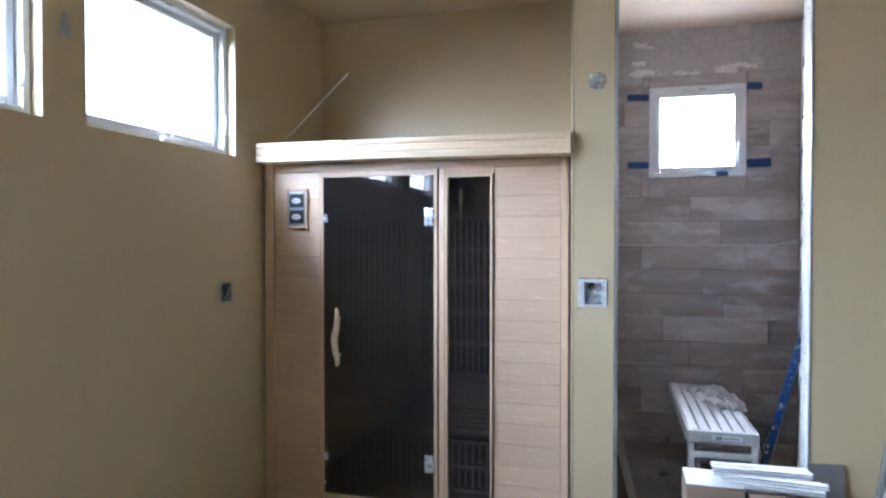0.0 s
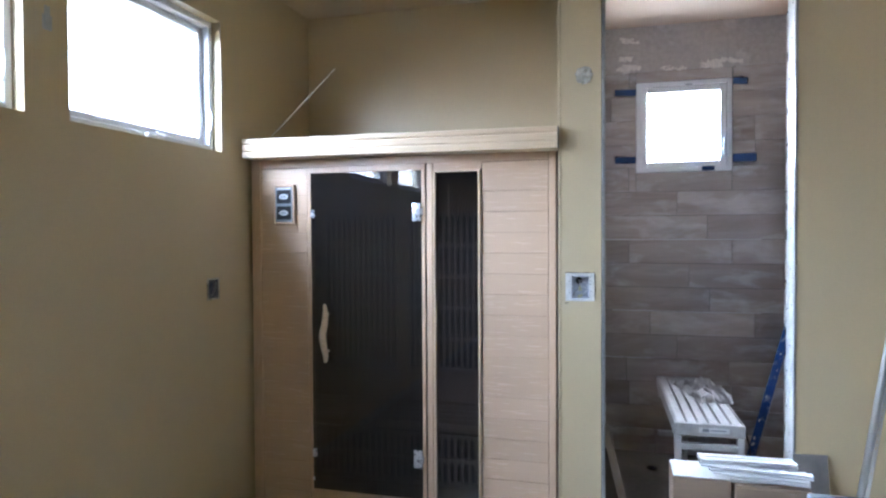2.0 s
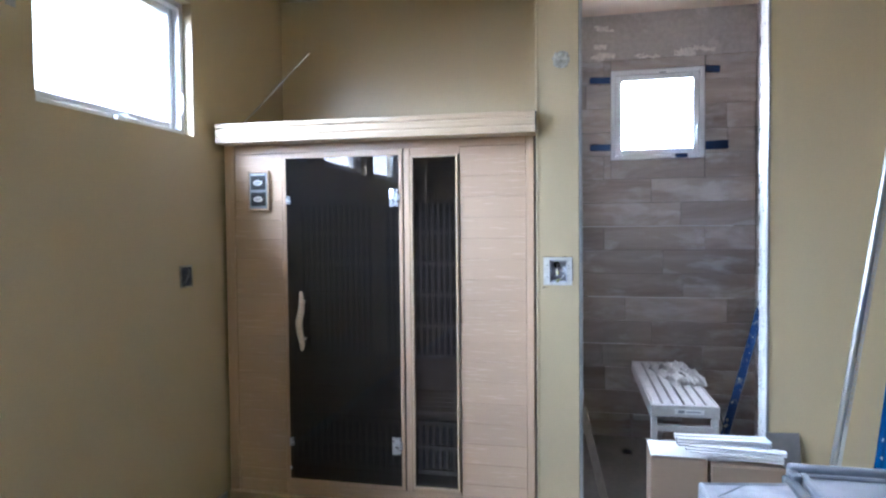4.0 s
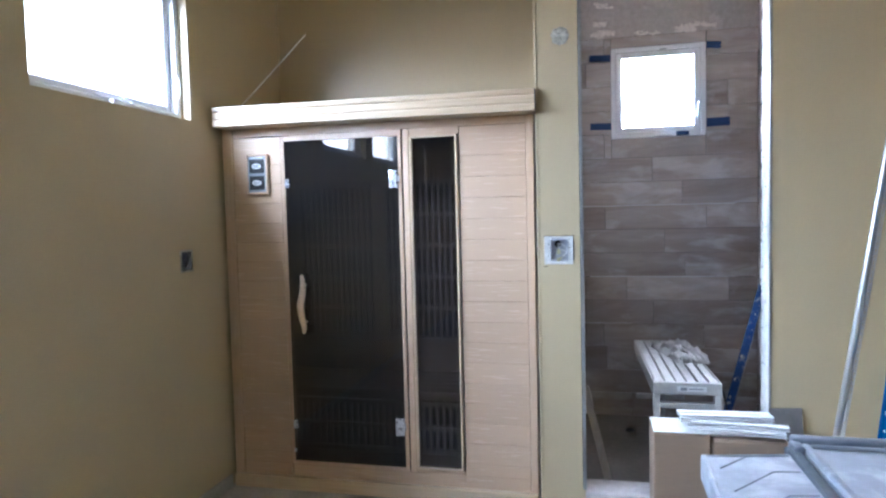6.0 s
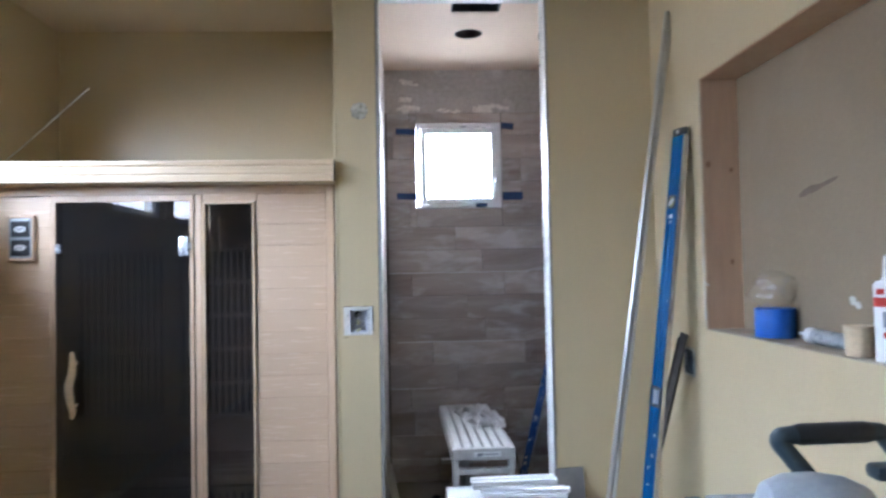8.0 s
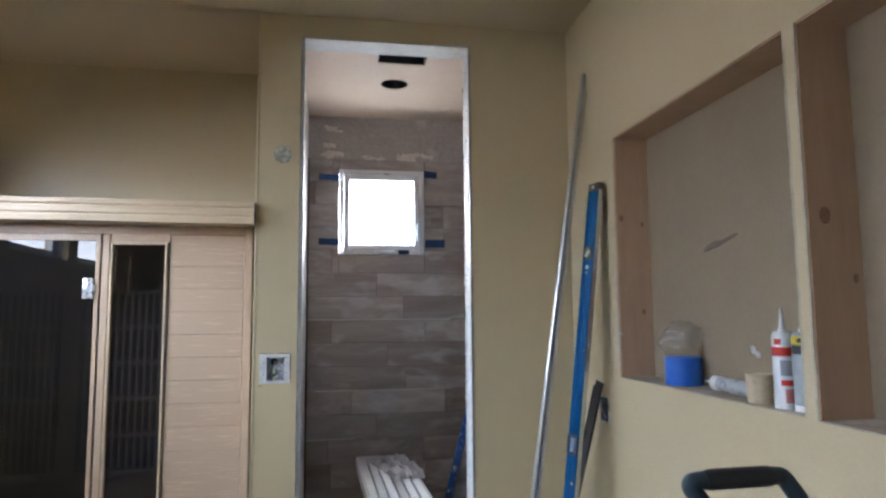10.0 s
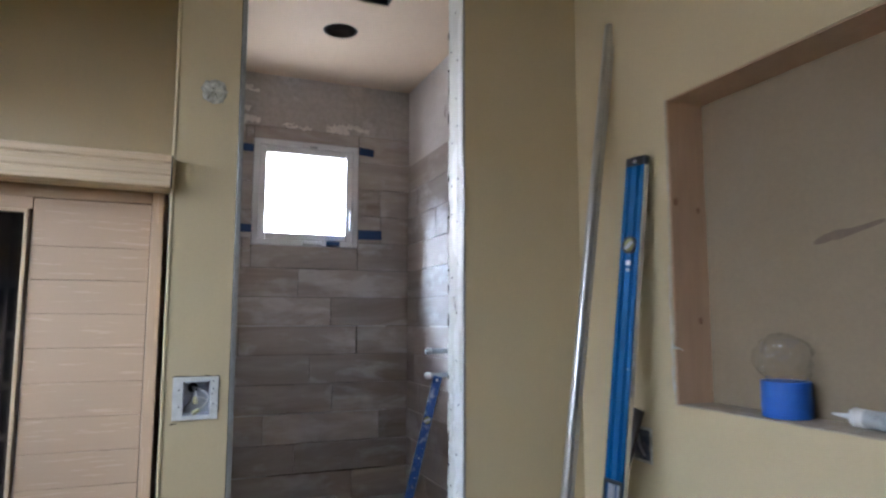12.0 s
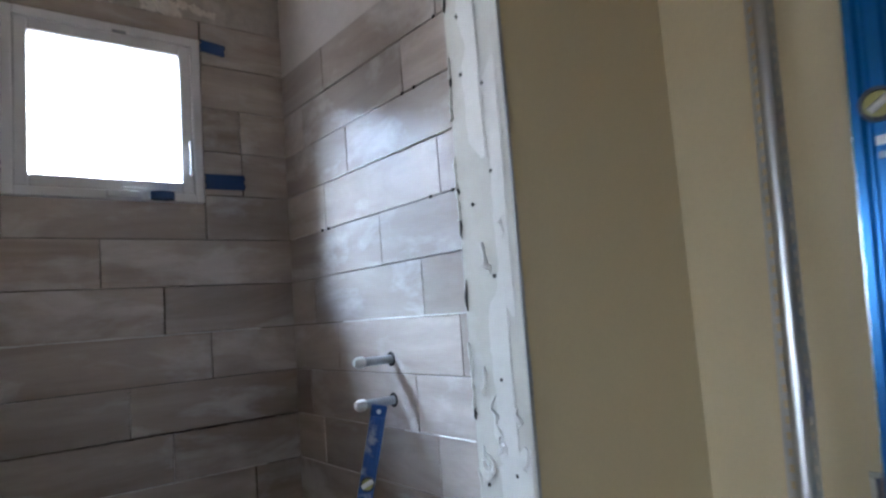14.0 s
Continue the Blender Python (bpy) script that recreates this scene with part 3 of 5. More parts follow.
# shower ceiling with its round and oblong openings
HOLE_C, HOLE_R = (0.589, 3.690), 0.078
VENT = (0.474, 0.722, 3.240, 3.388)
hx = (SH_L - 0.02, VENT[0], VENT[1], SH_R + 0.02)
sq = (HOLE_C[1] - 0.11, HOLE_C[1] + 0.11)
slabs = [B(hx[0], hx[3], JAMB_Y, VENT[2], SH_CEIL, SH_CEIL + 0.1), B(hx[0], VENT[0], VENT[2], VENT[3], SH_CEIL, SH_CEIL + 0.1), B(VENT[1], hx[3], VENT[2], VENT[3], SH_CEIL, SH_CEIL + 0.1),
         B(hx[0], hx[3], VENT[3], sq[0], SH_CEIL, SH_CEIL + 0.1), B(hx[0], HOLE_C[0] - 0.11, sq[0], sq[1], SH_CEIL, SH_CEIL + 0.1), B(HOLE_C[0] + 0.11, hx[3], sq[0], sq[1], SH_CEIL, SH_CEIL + 0.1),
         B(hx[0], hx[3], sq[1], SH_B + 0.02, SH_CEIL, SH_CEIL + 0.1)]
disc = bmesh.new()
N = 48
inner = [disc.verts.new((HOLE_C[0] + HOLE_R * math.cos(2 * math.pi * k / N), HOLE_C[1] + HOLE_R * math.sin(2 * math.pi * k / N), SH_CEIL)) for k in range(N)]
outer = []
for k in range(N):
    a = 2 * math.pi * k / N
    s = 0.11 / max(abs(math.cos(a)), abs(math.sin(a)))
    outer.append(disc.verts.new((HOLE_C[0] + s * math.cos(a), HOLE_C[1] + s * math.sin(a), SH_CEIL)))
upper = [disc.verts.new(v.co + Vector((0, 0, 0.09))) for v in inner]
for k in range(N):
    j = (k + 1) % N
    disc.faces.new((inner[k], outer[k], outer[j], inner[j]))
    disc.faces.new((inner[j], upper[j], upper[k], inner[k]))
structure("shower_ceiling", J(*slabs, disc), M_SHOWER_CEIL, "pale tan shower ceiling with openings cut for a lamp and a fan")
sv = solid("ceiling_vent", J(B(VENT[0] + 0.002, VENT[0] + 0.006, VENT[2] + 0.002, VENT[3] - 0.002, SH_CEIL + 0.004, SH_CEIL + 0.16), B(VENT[1] - 0.006, VENT[1] - 0.002, VENT[2] + 0.002, VENT[3] - 0.002, SH_CEIL + 0.004, SH_CEIL + 0.16),
                             B(VENT[0] + 0.006, VENT[1] - 0.006, VENT[2] + 0.002, VENT[2] + 0.006, SH_CEIL + 0.004, SH_CEIL + 0.16), B(VENT[0] + 0.006, VENT[1] - 0.006, VENT[3] - 0.006, VENT[3] - 0.002, SH_CEIL + 0.004, SH_CEIL + 0.16),
                             B(VENT[0] + 0.006, VENT[1] - 0.006, VENT[2] + 0.006, VENT[3] - 0.006, SH_CEIL + 0.15, SH_CEIL + 0.16), B(VENT[0] + 0.03, VENT[0] + 0.06, VENT[2] + 0.006, VENT[3] - 0.006, SH_CEIL + 0.05, SH_CEIL + 0.06)), M_DARKPLASTIC, (0.598, 3.339, SH_CEIL), "dark open fan housing without its grille in the shower ceiling", "vent")
solid("recessed_light_can", J(ring(HOLE_R - 0.006, HOLE_R - 0.001, SH_CEIL + 0.003, SH_CEIL + 0.12, 40, Matrix.Translation((HOLE_C[0], HOLE_C[1], 0))), C(HOLE_R - 0.006, SH_CEIL + 0.085, SH_CEIL + 0.09, 40, m=Matrix.Translation((HOLE_C[0], HOLE_C[1], 0)))), M_DARKBAR, (HOLE_C[0], HOLE_C[1], SH_CEIL), "empty round recessed lamp housing in the shower ceiling", "light")
structure("roof_slab", B(LEFT - 0.2, RIGHT + 0.3, BACK - 0.2, SH_B + 0.3, CEIL + 0.2, CEIL + 0.3), M_FLOOR, "slab that closes the place above")


# ---------------------------------------------------------------- windows
def window_unit(name, label, m, w, h, s=0.032, d=0.0, lever=True):
    """A white awning window. Local x runs along the wall, z up from the sill, and -y faces the room."""
    win = tagged(new(name), label, kind="structure")
    win.matrix_world = m
    ORIGIN[win] = Vector((0, 0, 0))

    def hoop(x0, x1, z0, z1, t, y0, y1, bev):
        return J(B(x0, x0 + t, y0, y1, z0, z1, bev), B(x1 - t, x1, y0, y1, z0, z1, bev), B(x0 + t, x1 - t, y0, y1, z0, z0 + t, bev), B(x0 + t, x1 - t, y0, y1, z1 - t, z1, bev))
    part("window_frame", hoop(0.001, w - 0.001, 0.001, h - 0.001, 0.028, 0.0, 0.07, 0.003), M_VINYL, win)
    part("sash", hoop(0.030, w - 0.030, 0.030, h - 0.030, s, 0.008 + d, min(0.05 + d, 0.069), 0.005), M_VINYL, win)
    pane = part("pane", B(0.028 + s, w - 0.028 - s, 0.026 + d, 0.032 + d, 0.028 + s, h - 0.028 - s), M_GLASS, win, "clear glass blown out by daylight")
    pane.visible_shadow = False
    part("crank_cover", J(B(w * 0.47, w * 0.47 + 0.10, -0.022, 0.004, 0.004, 0.026, 0.006, 2), tube([(w * 0.47 + 0.09, -0.018, 0.02), (w * 0.47 + 0.11, -0.024, 0.03), (w * 0.47 + 0.04, -0.03, 0.032)], 0.005, 8)), M_VINYL, win)
    part("top_latch", B(w * 0.52, w * 0.52 + 0.04, -0.004, 0.004, h - 0.03, h - 0.022, 0.002), M_GREYPRINT, win)
    if lever:
        part("lock_lever", tube(smooth_path([(w - 0.042, -0.002, 0.09), (w - 0.045, -0.022, 0.11), (w - 0.046, -0.024, 0.17), (w - 0.042, -0.004, 0.2)], 4), 0.006, 8), M_VINYL, win)
    return win


for k, (ya, yb, za, zb) in enumerate(LWIN):
    # the frame stands 45 mm behind the wall's face
    m = Matrix(((0, -1, 0, LEFT - 0.045), (1, 0, 0, ya), (0, 0, 1, za), (0, 0, 0, 1)))
    window_unit("window_%d" % (k + 1), "white vinyl awning window set high in the painted wall", m, yb - ya, zb - za, d=0.024)
m = Matrix.Translation((SWIN[0], SH_B - 0.004, SWIN[2]))
window_unit("window_4", "white vinyl awning window in the tiled shower wall", m, SWIN[1] - SWIN[0], SWIN[3] - SWIN[2], 0.038)


# bright overcast distance outside the windows
def glow(name, strength):
    bd = bpy.data.materials.new(name)
    bd.use_nodes = True
    bn = bd.node_tree.nodes
    bn.remove(bn["Principled BSDF"])
    em = bn.new("ShaderNodeEmission")
    em.inputs["Color"].default_value = (0.93, 0.97, 1.0, 1)
    em.inputs["Strength"].default_value = strength
    bd.node_tree.links.new(em.outputs["Emission"], bn["Material Output"].inputs["Surface"])
    return bd


structure("backdrop_left", B(-9.02, -9.0, -70, 16, 0.9, 16), glow("bright_overcast", 14.5), "white overcast distance outside the windows")
structure("backdrop_far", B(-3, 10, 12.0, 12.02, -0.3, 22), glow("bright_haze", 105.0), "white overcast distance outside the shower window")
# unseen sheet that glows, added to throw light up onto the shower ceiling
structure("backdrop_ground", B(-6, 6, 4.7, 11.9, -0.34, -0.32), glow("glowing_ground_sheet", 23.0), "unseen glowing sheet standing in for bright ground outside the shower window")


# ---------------------------------------------------------------- sauna
SX0, SX1, SY0, SY1 = -1.606, -0.083, 3.0, 3.655
sauna = thing("infrared_sauna", ((SX0 + SX1) / 2, SY0, 0), "pale hemlock sauna cabin with smoked glass door in wall recess", "sauna")
part("base_rail", B(SX0, SX1, SY0 - 0.012, SY0 + 0.05, 0.0, 0.066, 0.004), M_VALANCE, sauna)
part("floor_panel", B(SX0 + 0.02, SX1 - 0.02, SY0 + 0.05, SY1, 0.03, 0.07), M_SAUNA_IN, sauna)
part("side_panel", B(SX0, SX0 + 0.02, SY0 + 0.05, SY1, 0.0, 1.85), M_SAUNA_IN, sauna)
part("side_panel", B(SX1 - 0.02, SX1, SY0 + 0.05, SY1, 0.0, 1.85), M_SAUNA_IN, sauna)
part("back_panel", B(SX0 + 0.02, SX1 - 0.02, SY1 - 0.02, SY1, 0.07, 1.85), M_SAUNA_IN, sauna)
part("roof_panel", B(SX0, SX1, SY0 + 0.005, SY1, 1.852, 1.867), M_HEMLOCK, sauna)
part("corner_stile", B(SX0, -1.554, SY0, SY0 + 0.05, 0.068, 1.851, 0.003), M_HEMLOCK_V, sauna)
part("corner_stile", B(-0.116, SX1, SY0, SY0 + 0.05, 0.068, 1.851, 0.003), M_HEMLOCK_V, sauna)
part("top_rail", B(-1.552, -0.118, SY0 + 0.006, SY0 + 0.05, 1.742, 1.851, 0.002), M_HEMLOCK, sauna)
part("bottom_rail", B(-1.288, -0.418, SY0 + 0.006, SY0 + 0.05, 0.068, 0.128, 0.003), M_HEMLOCK, sauna)
part("door_post", B(-0.682, -0.652, SY0 - 0.003, SY0 + 0.05, 0.13, 1.74, 0.004), M_HEMLOCK_V, sauna, "pale upright post with small knots")
# black filler strip, the gap's shade given as colour
part("post_gap", B(-0.690, -0.683, SY0 + 0.012, SY0 + 0.05, 0.13, 1.74), M_BLACK, sauna)

part("glass_head", B(-0.651, -0.419, SY0 + 0.004, SY0 + 0.05, 1.7075, 1.7415, 0.001), M_HEMLOCK, sauna)
part("glass_foot", B(-0.651, -0.419, SY0 + 0.005, SY0 + 0.05, 0.1285, 0.1435, 0.001), M_HEMLOCK, sauna)

# horizontal boards on both sides of the glass
edges = [1.740] + [1.701 - 0.0947 * k for k in range(1, 17)] + [0.129, 0.068]
edges[1] = 1.606
for xa, xb in ((-1.552, -1.300), (-0.418, -0.118)):
    shared = {}
    for za, zb in zip(edges[1:], edges):
        h = round(zb - za - 0.0008, 4)
        if h not in shared:
            shared[h] = to_mesh("plank", B(0, xb - xa, 0, 0.03, 0, h, 0.0013), M_HEMLOCK)
        ob = new("plank", shared[h])
        ob.parent = sauna
        ob.location = Vector((xa, SY0 + 0.007, za)) - ORIGIN[sauna]
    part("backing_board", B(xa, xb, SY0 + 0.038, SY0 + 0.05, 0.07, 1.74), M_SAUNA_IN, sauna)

# moulded valance
prof = [(2.897, 1.776), (2.893, 1.779), (2.893, 1.803), (2.898, 1.808), (2.893, 1.814), (2.893, 1.838), (2.899, 1.844), (2.892, 1.850), (2.892, 1.866), (2.896, 1.869), (2.985, 1.869), (2.999, 1.866), (2.999, 1.776)]
vb = prism(prof, -1.588, -0.067)
for v in vb.verts:
    v.co.z += 0.009 * (-0.067 - v.co.x) / 1.52 - 0.001
part("valance", vb, M_VALANCE, sauna, "moulded pale wooden valance")
part("valance_end", B(-0.0665, -0.0635, 2.894, 2.928, 1.776, 1.868, 0.001), M_DARKBAR, sauna)


def hoop_y(x0, x1, z0, z1, t, y0, y1, bev=0.002):
    return J(B(x0, x0 + t, y0, y1, z0, z1, bev), B(x1 - t, x1, y0, y1, z0, z1, bev), B(x0 + t, x1 - t, y0, y1, z0, z0 + t, bev), B(x0 + t, x1 - t, y0, y1, z1 - t, z1, bev))


# glass door
door = part("glass_door", B(-1.278, -0.708, SY0 + 0.006, SY0 + 0.014, 0.148, 1.712, 0.001), M_SMOKE, sauna, "smoked frameless glass door")
part("door_surround", J(B(-1.296, -1.279, SY0 + 0.002, SY0 + 0.045, 0.130, 1.7405, 0.002), B(-0.708, -0.691, SY0 + 0.002, SY0 + 0.045, 0.130, 1.7405, 0.002),
                        B(-1.279, -0.708, SY0 + 0.002, SY0 + 0.045, 0.130, 0.147, 0.002), B(-1.279, -0.708, SY0 + 0.002, SY0 + 0.045, 1.712, 1.7405, 0.002)), M_HEMLOCK_V, sauna)
door.visible_shadow = False
wave = [(-1.194, SY0 - 0.030, 1.072), (-1.188, SY0 - 0.034, 1.03), (-1.191, SY0 - 0.037, 0.975), (-1.203, SY0 - 0.037, 0.925), (-1.198, SY0 - 0.037, 0.87), (-1.188, SY0 - 0.034, 0.82), (-1.193, SY0 - 0.030, 0.788)]
grip = tube(smooth_path(wave, 6), [0.006 + 0.0115 * math.sin(math.pi * q / 36) ** 0.6 for q in range(37)], 12)
for v in grip.verts:
    v.co.y = SY0 - 0.034 + (v.co.y - SY0 + 0.034) * 0.7
part("door_handle", J(grip, C(0.006, 0, 0.03, 10, m=Matrix.Translation((-1.190, SY0 + 0.006, 1.02)) @ Matrix.Rotation(math.pi / 2, 4, "X")), C(0.006, 0, 0.03, 10, m=Matrix.Translation((-1.190, SY0 + 0.006, 0.84)) @ Matrix.Rotation(math.pi / 2, 4, "X"))), M_VALANCE, door, "wavy pale wooden handle")
for zc in (1.514, 0.343):
    part("hinge", J(B(-0.752, -0.716, SY0 - 0.006, SY0 + 0.005, zc - 0.042, zc + 0.042, 0.003, 2), B(-0.716, -0.702, SY0 - 0.004, SY0 + 0.002, zc - 0.018, zc + 0.018, 0.002), C(0.006, zc - 0.042, zc + 0.042, 10, m=Matrix.Translation((-0.714, SY0 - 0.004, 0)))), M_CHROME, door, "pale metal glass hinge")
for zc in (1.512, 0.33, 0.20):
    s = 0.021 if zc > 0.3 else 0.008
    part("glass_clip", B(-1.278, -1.278 + 1.1 * s, SY0 - 0.003, SY0 + 0.005, zc - s, zc + s, 0.002), M_CHROME, door)

# fixed side light
sg = part("side_glass", B(-0.642, -0.436, SY0 + 0.012, SY0 + 0.018, 0.153, 1.698), M_SMOKE_SIDE, sauna, "narrow smoked fixed glass")
sg.visible_shadow = False
part("side_glass_frame", hoop_y(-0.651, -0.427, 0.144, 1.707, 0.010, SY0 - 0.003, SY0 + 0.04), M_VALANCE, sauna, "thin pale bead round the narrow glass")
for z0 in (0.35, 0.74, 1.12):
    part("plug", C(0.006, 0, 0.003, 10, m=Matrix.Translation((-0.690, SY0 - 0.004, z0)) @ Matrix.Rotation(math.pi / 2, 4, "X")), M_STUD, sauna)

# control panel
cp = part("control_panel", hoop_y(-1.4800, -1.3610, 1.4610, 1.6590, 0.013, SY0 - 0.012, SY0 + 0.006, 0.004), M_HEMLOCK_V, sauna, "wood-framed control panel with two dark dials")
part("faceplate", B(-1.4670, -1.3740, SY0 - 0.006, SY0 + 0.004, 1.4740, 1.6460), M_TUBE, cp)
for zc in (1.5990, 1.5190):
    part("display", B(-1.4590, -1.3820, SY0 - 0.009, SY0 - 0.006, zc - 0.033, zc + 0.033, 0.003), M_DARKPLASTIC, cp, "dark display")
    part("button_oval", C(0.024, 0, 0.003, 24, m=Matrix.Translation((-1.4205, SY0 - 0.009, zc)) @ Matrix.Rotation(math.pi / 2, 4, "X") @ Matrix.Diagonal((1, 0.55, 1, 1))), M_WHITE, cp, "pale oval buttons")
    part("printed_bars", J(*[B(-1.4340 + 0.01 * q, -1.4280 + 0.01 * q, SY0 - 0.0125, SY0 - 0.012, zc - 0.006, zc + 0.006) for q in range(3)]), M_GREYPRINT, cp)
part("printed_bar", B(-1.4570, -1.3870, SY0 - 0.0075, SY0 - 0.006, 1.6370, 1.6430), M_WHITE, cp)

# inside: heaters with upright slats, and the bench
slat_mesh = to_mesh("slat", B(-0.007, 0.007, -0.006, 0.006, 0, 0.15, 0.002), M_GRILLE)
low_slat = to_mesh("slat", B(-0.008, 0.008, -0.006, 0.006, 0, 0.10, 0.002), M_GRILLE)


def grille(x0, x1, y, z0, rows, h, pitch, mesh, step=0.034):
    g = part("heater_grille", J(*[B(x0, x1, y, y + 0.02, z0 + k * pitch + h, z0 + (k + 1) * pitch, 0.002) for k in range(-1, rows)]), M_GRILLE, sauna, "slatted heater cover")
    part("heater_plate", B(x0, x1, y + 0.021, y + 0.026, z0, z0 + rows * pitch), M_BLACK, g)
    for k in range(rows):
        x = x0 + 0.012
        while x < x1:
            ob = new("slat", mesh)
            ob.parent = g
            ob.location = Vector((x, y + 0.01, z0 + k * pitch + h - 0.15 if mesh is slat_mesh else z0 + k * pitch)) - ORIGIN[g]
            x += step
    return g


grille(-1.50, -1.06, SY1 - 0.06, 0.66, 5, 0.15, 0.175, slat_mesh)
grille(-0.98, -0.16, SY1 - 0.06, 0.66, 5, 0.15, 0.175, slat_mesh)
grille(-1.42, -0.14, SY0 + 0.26, 0.14, 2, 0.10, 0.125, low_slat, 0.036)
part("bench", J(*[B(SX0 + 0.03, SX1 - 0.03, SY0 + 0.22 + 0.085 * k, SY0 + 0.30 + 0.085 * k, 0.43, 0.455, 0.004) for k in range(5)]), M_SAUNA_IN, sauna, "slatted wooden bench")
# narrow pale upright strip just behind the narrow glass
part("lamp_strip", B(-0.590, -0.581, SY0 + 0.030, SY0 + 0.042, 1.485, 1.645, 0.003), M_VALANCE, sauna)

solid("stiff_wire", tube([(LEFT, 3.235, 1.945), (-1.575, 3.25, 1.995), (-1.262, 3.26, 2.285)], [0.003, 0.004, 0.003], 8), M_WHITE, (LEFT, 3.235, 1.945), "thin pale stiff wire sticking out of the painted wall", "wire")


# ---------------------------------------------------------------- electrical boxes
bx = thing("switch_box", (0.0265, FRONT, 1.12), "open white switch box with loose wires, set in the painted wall", "switch box")
part("mud_ring", J(B(-0.036, -0.0085, FRONT - 0.004, FRONT, 1.119, 1.239, 0.001), B(0.0635, 0.086, FRONT - 0.004, FRONT, 1.119, 1.239, 0.001), B(-0.0085, 0.0635, FRONT - 0.004, FRONT, 1.2245, 1.239, 0.001), B(-0.0085, 0.0635, FRONT - 0.004, FRONT, 1.119, 1.1315, 0.001)), M_FLANGE, bx, "whitish box flange")
part("box_shell", hoop_y(-0.0095, 0.0645, 1.1305, 1.2255, 0.0015, FRONT + 0.0005, FRONT + 0.052, 0.0), M_BOXGREY, bx)
part("box_back", B(-0.0095, 0.0645, FRONT + 0.052, FRONT + 0.054, 1.1305, 1.2255), M_BOXGREY, bx, "blue-grey box inside")
part("knock_out", C(0.0145, 0, 0.0015, 20, m=Matrix.Translation((0.018, FRONT + 0.052, 1.2045)) @ Matrix.Rotation(math.pi / 2, 4, "X")), M_BLACK, bx, "dark open knock-out")
for pts in (((0.018, 0.05, 1.204), (0.024, 0.02, 1.198), (0.026, 0.008, 1.186), (0.025, 0.004, 1.178)),
            ((0.018, 0.05, 1.206), (0.038, 0.015, 1.203), (0.056, 0.008, 1.188), (0.059, 0.006, 1.172), (0.050, 0.004, 1.160), (0.032, 0.004, 1.143)),
            ((0.024, 0.006, 1.181), (0.040, 0.008, 1.180), (0.060, 0.010, 1.170)),
            ((0.020, 0.048, 1.200), (0.014, 0.03, 1.17), (0.000, 0.02, 1.155), (-0.004, 0.03, 1.140))):
    part("wire", tube(smooth_path([(a, FRONT + b, c) for a, b, c in pts], 5), 0.0019, 7), M_WHITE if pts[1][0] > 0.02 else M_GREYPRINT, bx)
for a, b, c, turn in ((0.025, 0.004, 1.170, -0.1), (0.024, 0.003, 1.139, 1.0)):
    nut = lathe([(0.002, 0.0), (0.0075, 0.0005), (0.0072, 0.010), (0.0045, 0.021), (0.002, 0.023)], 12)
    nut.transform(Matrix.Translation((a, FRONT + b, c)) @ Matrix.Rotation(turn, 4, "Y") @ Matrix.Translation((0, 0, -0.008)))
    part("wire_nut", nut, M_NUT, bx, "pale yellow wire nut")
for a, c in ((-0.019, 1.203), (-0.019, 1.156), (0.071, 1.226), (0.0715, 1.205), (0.069, 1.190), (0.072, 1.163)):
    part("screw_hole", C(0.0022, 0, 0.001, 10, m=Matrix.Translation((a, FRONT - 0.004, c)) @ Matrix.Rotation(math.pi / 2, 4, "X")), M_DARKPLASTIC, bx)
rnd = random.Random(8)
cut = [(-0.038 + 0.0155 * q, FRONT - 0.0008, 1.2405 + rnd.uniform(-0.001, 0.0015)) for q in range(9)] + [(0.0875 + rnd.uniform(-0.001, 0.001), FRONT - 0.0008, 1.238 - 0.0145 * q) for q in range(8)]
part("wall_cut", tube(cut, [0.0006 + 0.0016 * rnd.random() for _ in cut], 6), M_BLACK, bx, "dark ragged cut in the wallboard")
part("wall_cut", tube([(-0.042, FRONT - 0.0006, 1.107), (-0.034, FRONT - 0.0006, 1.109), (-0.020, FRONT - 0.0006, 1.110)], [0.0005, 0.0016, 0.0005], 6), M_BLACK, bx, "dark ragged cut in the wallboard")

pm = bmesh.new()
rnd = random.Random(9)
rings = []
for q, f in enumerate((1.0, 0.82, 0.6, 0.36, 0.14)):
    row = []
    for k in range(44):
        a = 2 * math.pi * k / 44
        rr = 0.037 * f * (1 + 0.16 * noise.noise(Vector((2.1 * math.cos(a), 2.1 * math.sin(a), 1))) + 0.10 * noise.noise(Vector((6 * math.cos(a), 6 * math.sin(a), q))))
        dep = 0.0005 if q == 0 else 0.0045 + 0.005 * noise.noise(Vector((5 * f * math.cos(a), 5 * f * math.sin(a), 7)))
        row.append(pm.verts.new((0.042 + rr * math.cos(a), FRONT - dep, 2.083 + rr * math.sin(a))))
    rings.append(row)
for a, b in zip(rings, rings[1:]):
    for k in range(44):
        pm.faces.new((a[k], a[(k + 1) % 44], b[(k + 1) % 44], b[k]))
pm.faces.new(rings[-1])
bmesh.ops.recalc_face_normals(pm, faces=pm.faces)
solid("wall_patch", pm, M_PATCH, (0.042, FRONT, 2.083), "rough grey patch over a hole in the painted wall", "wall patch")


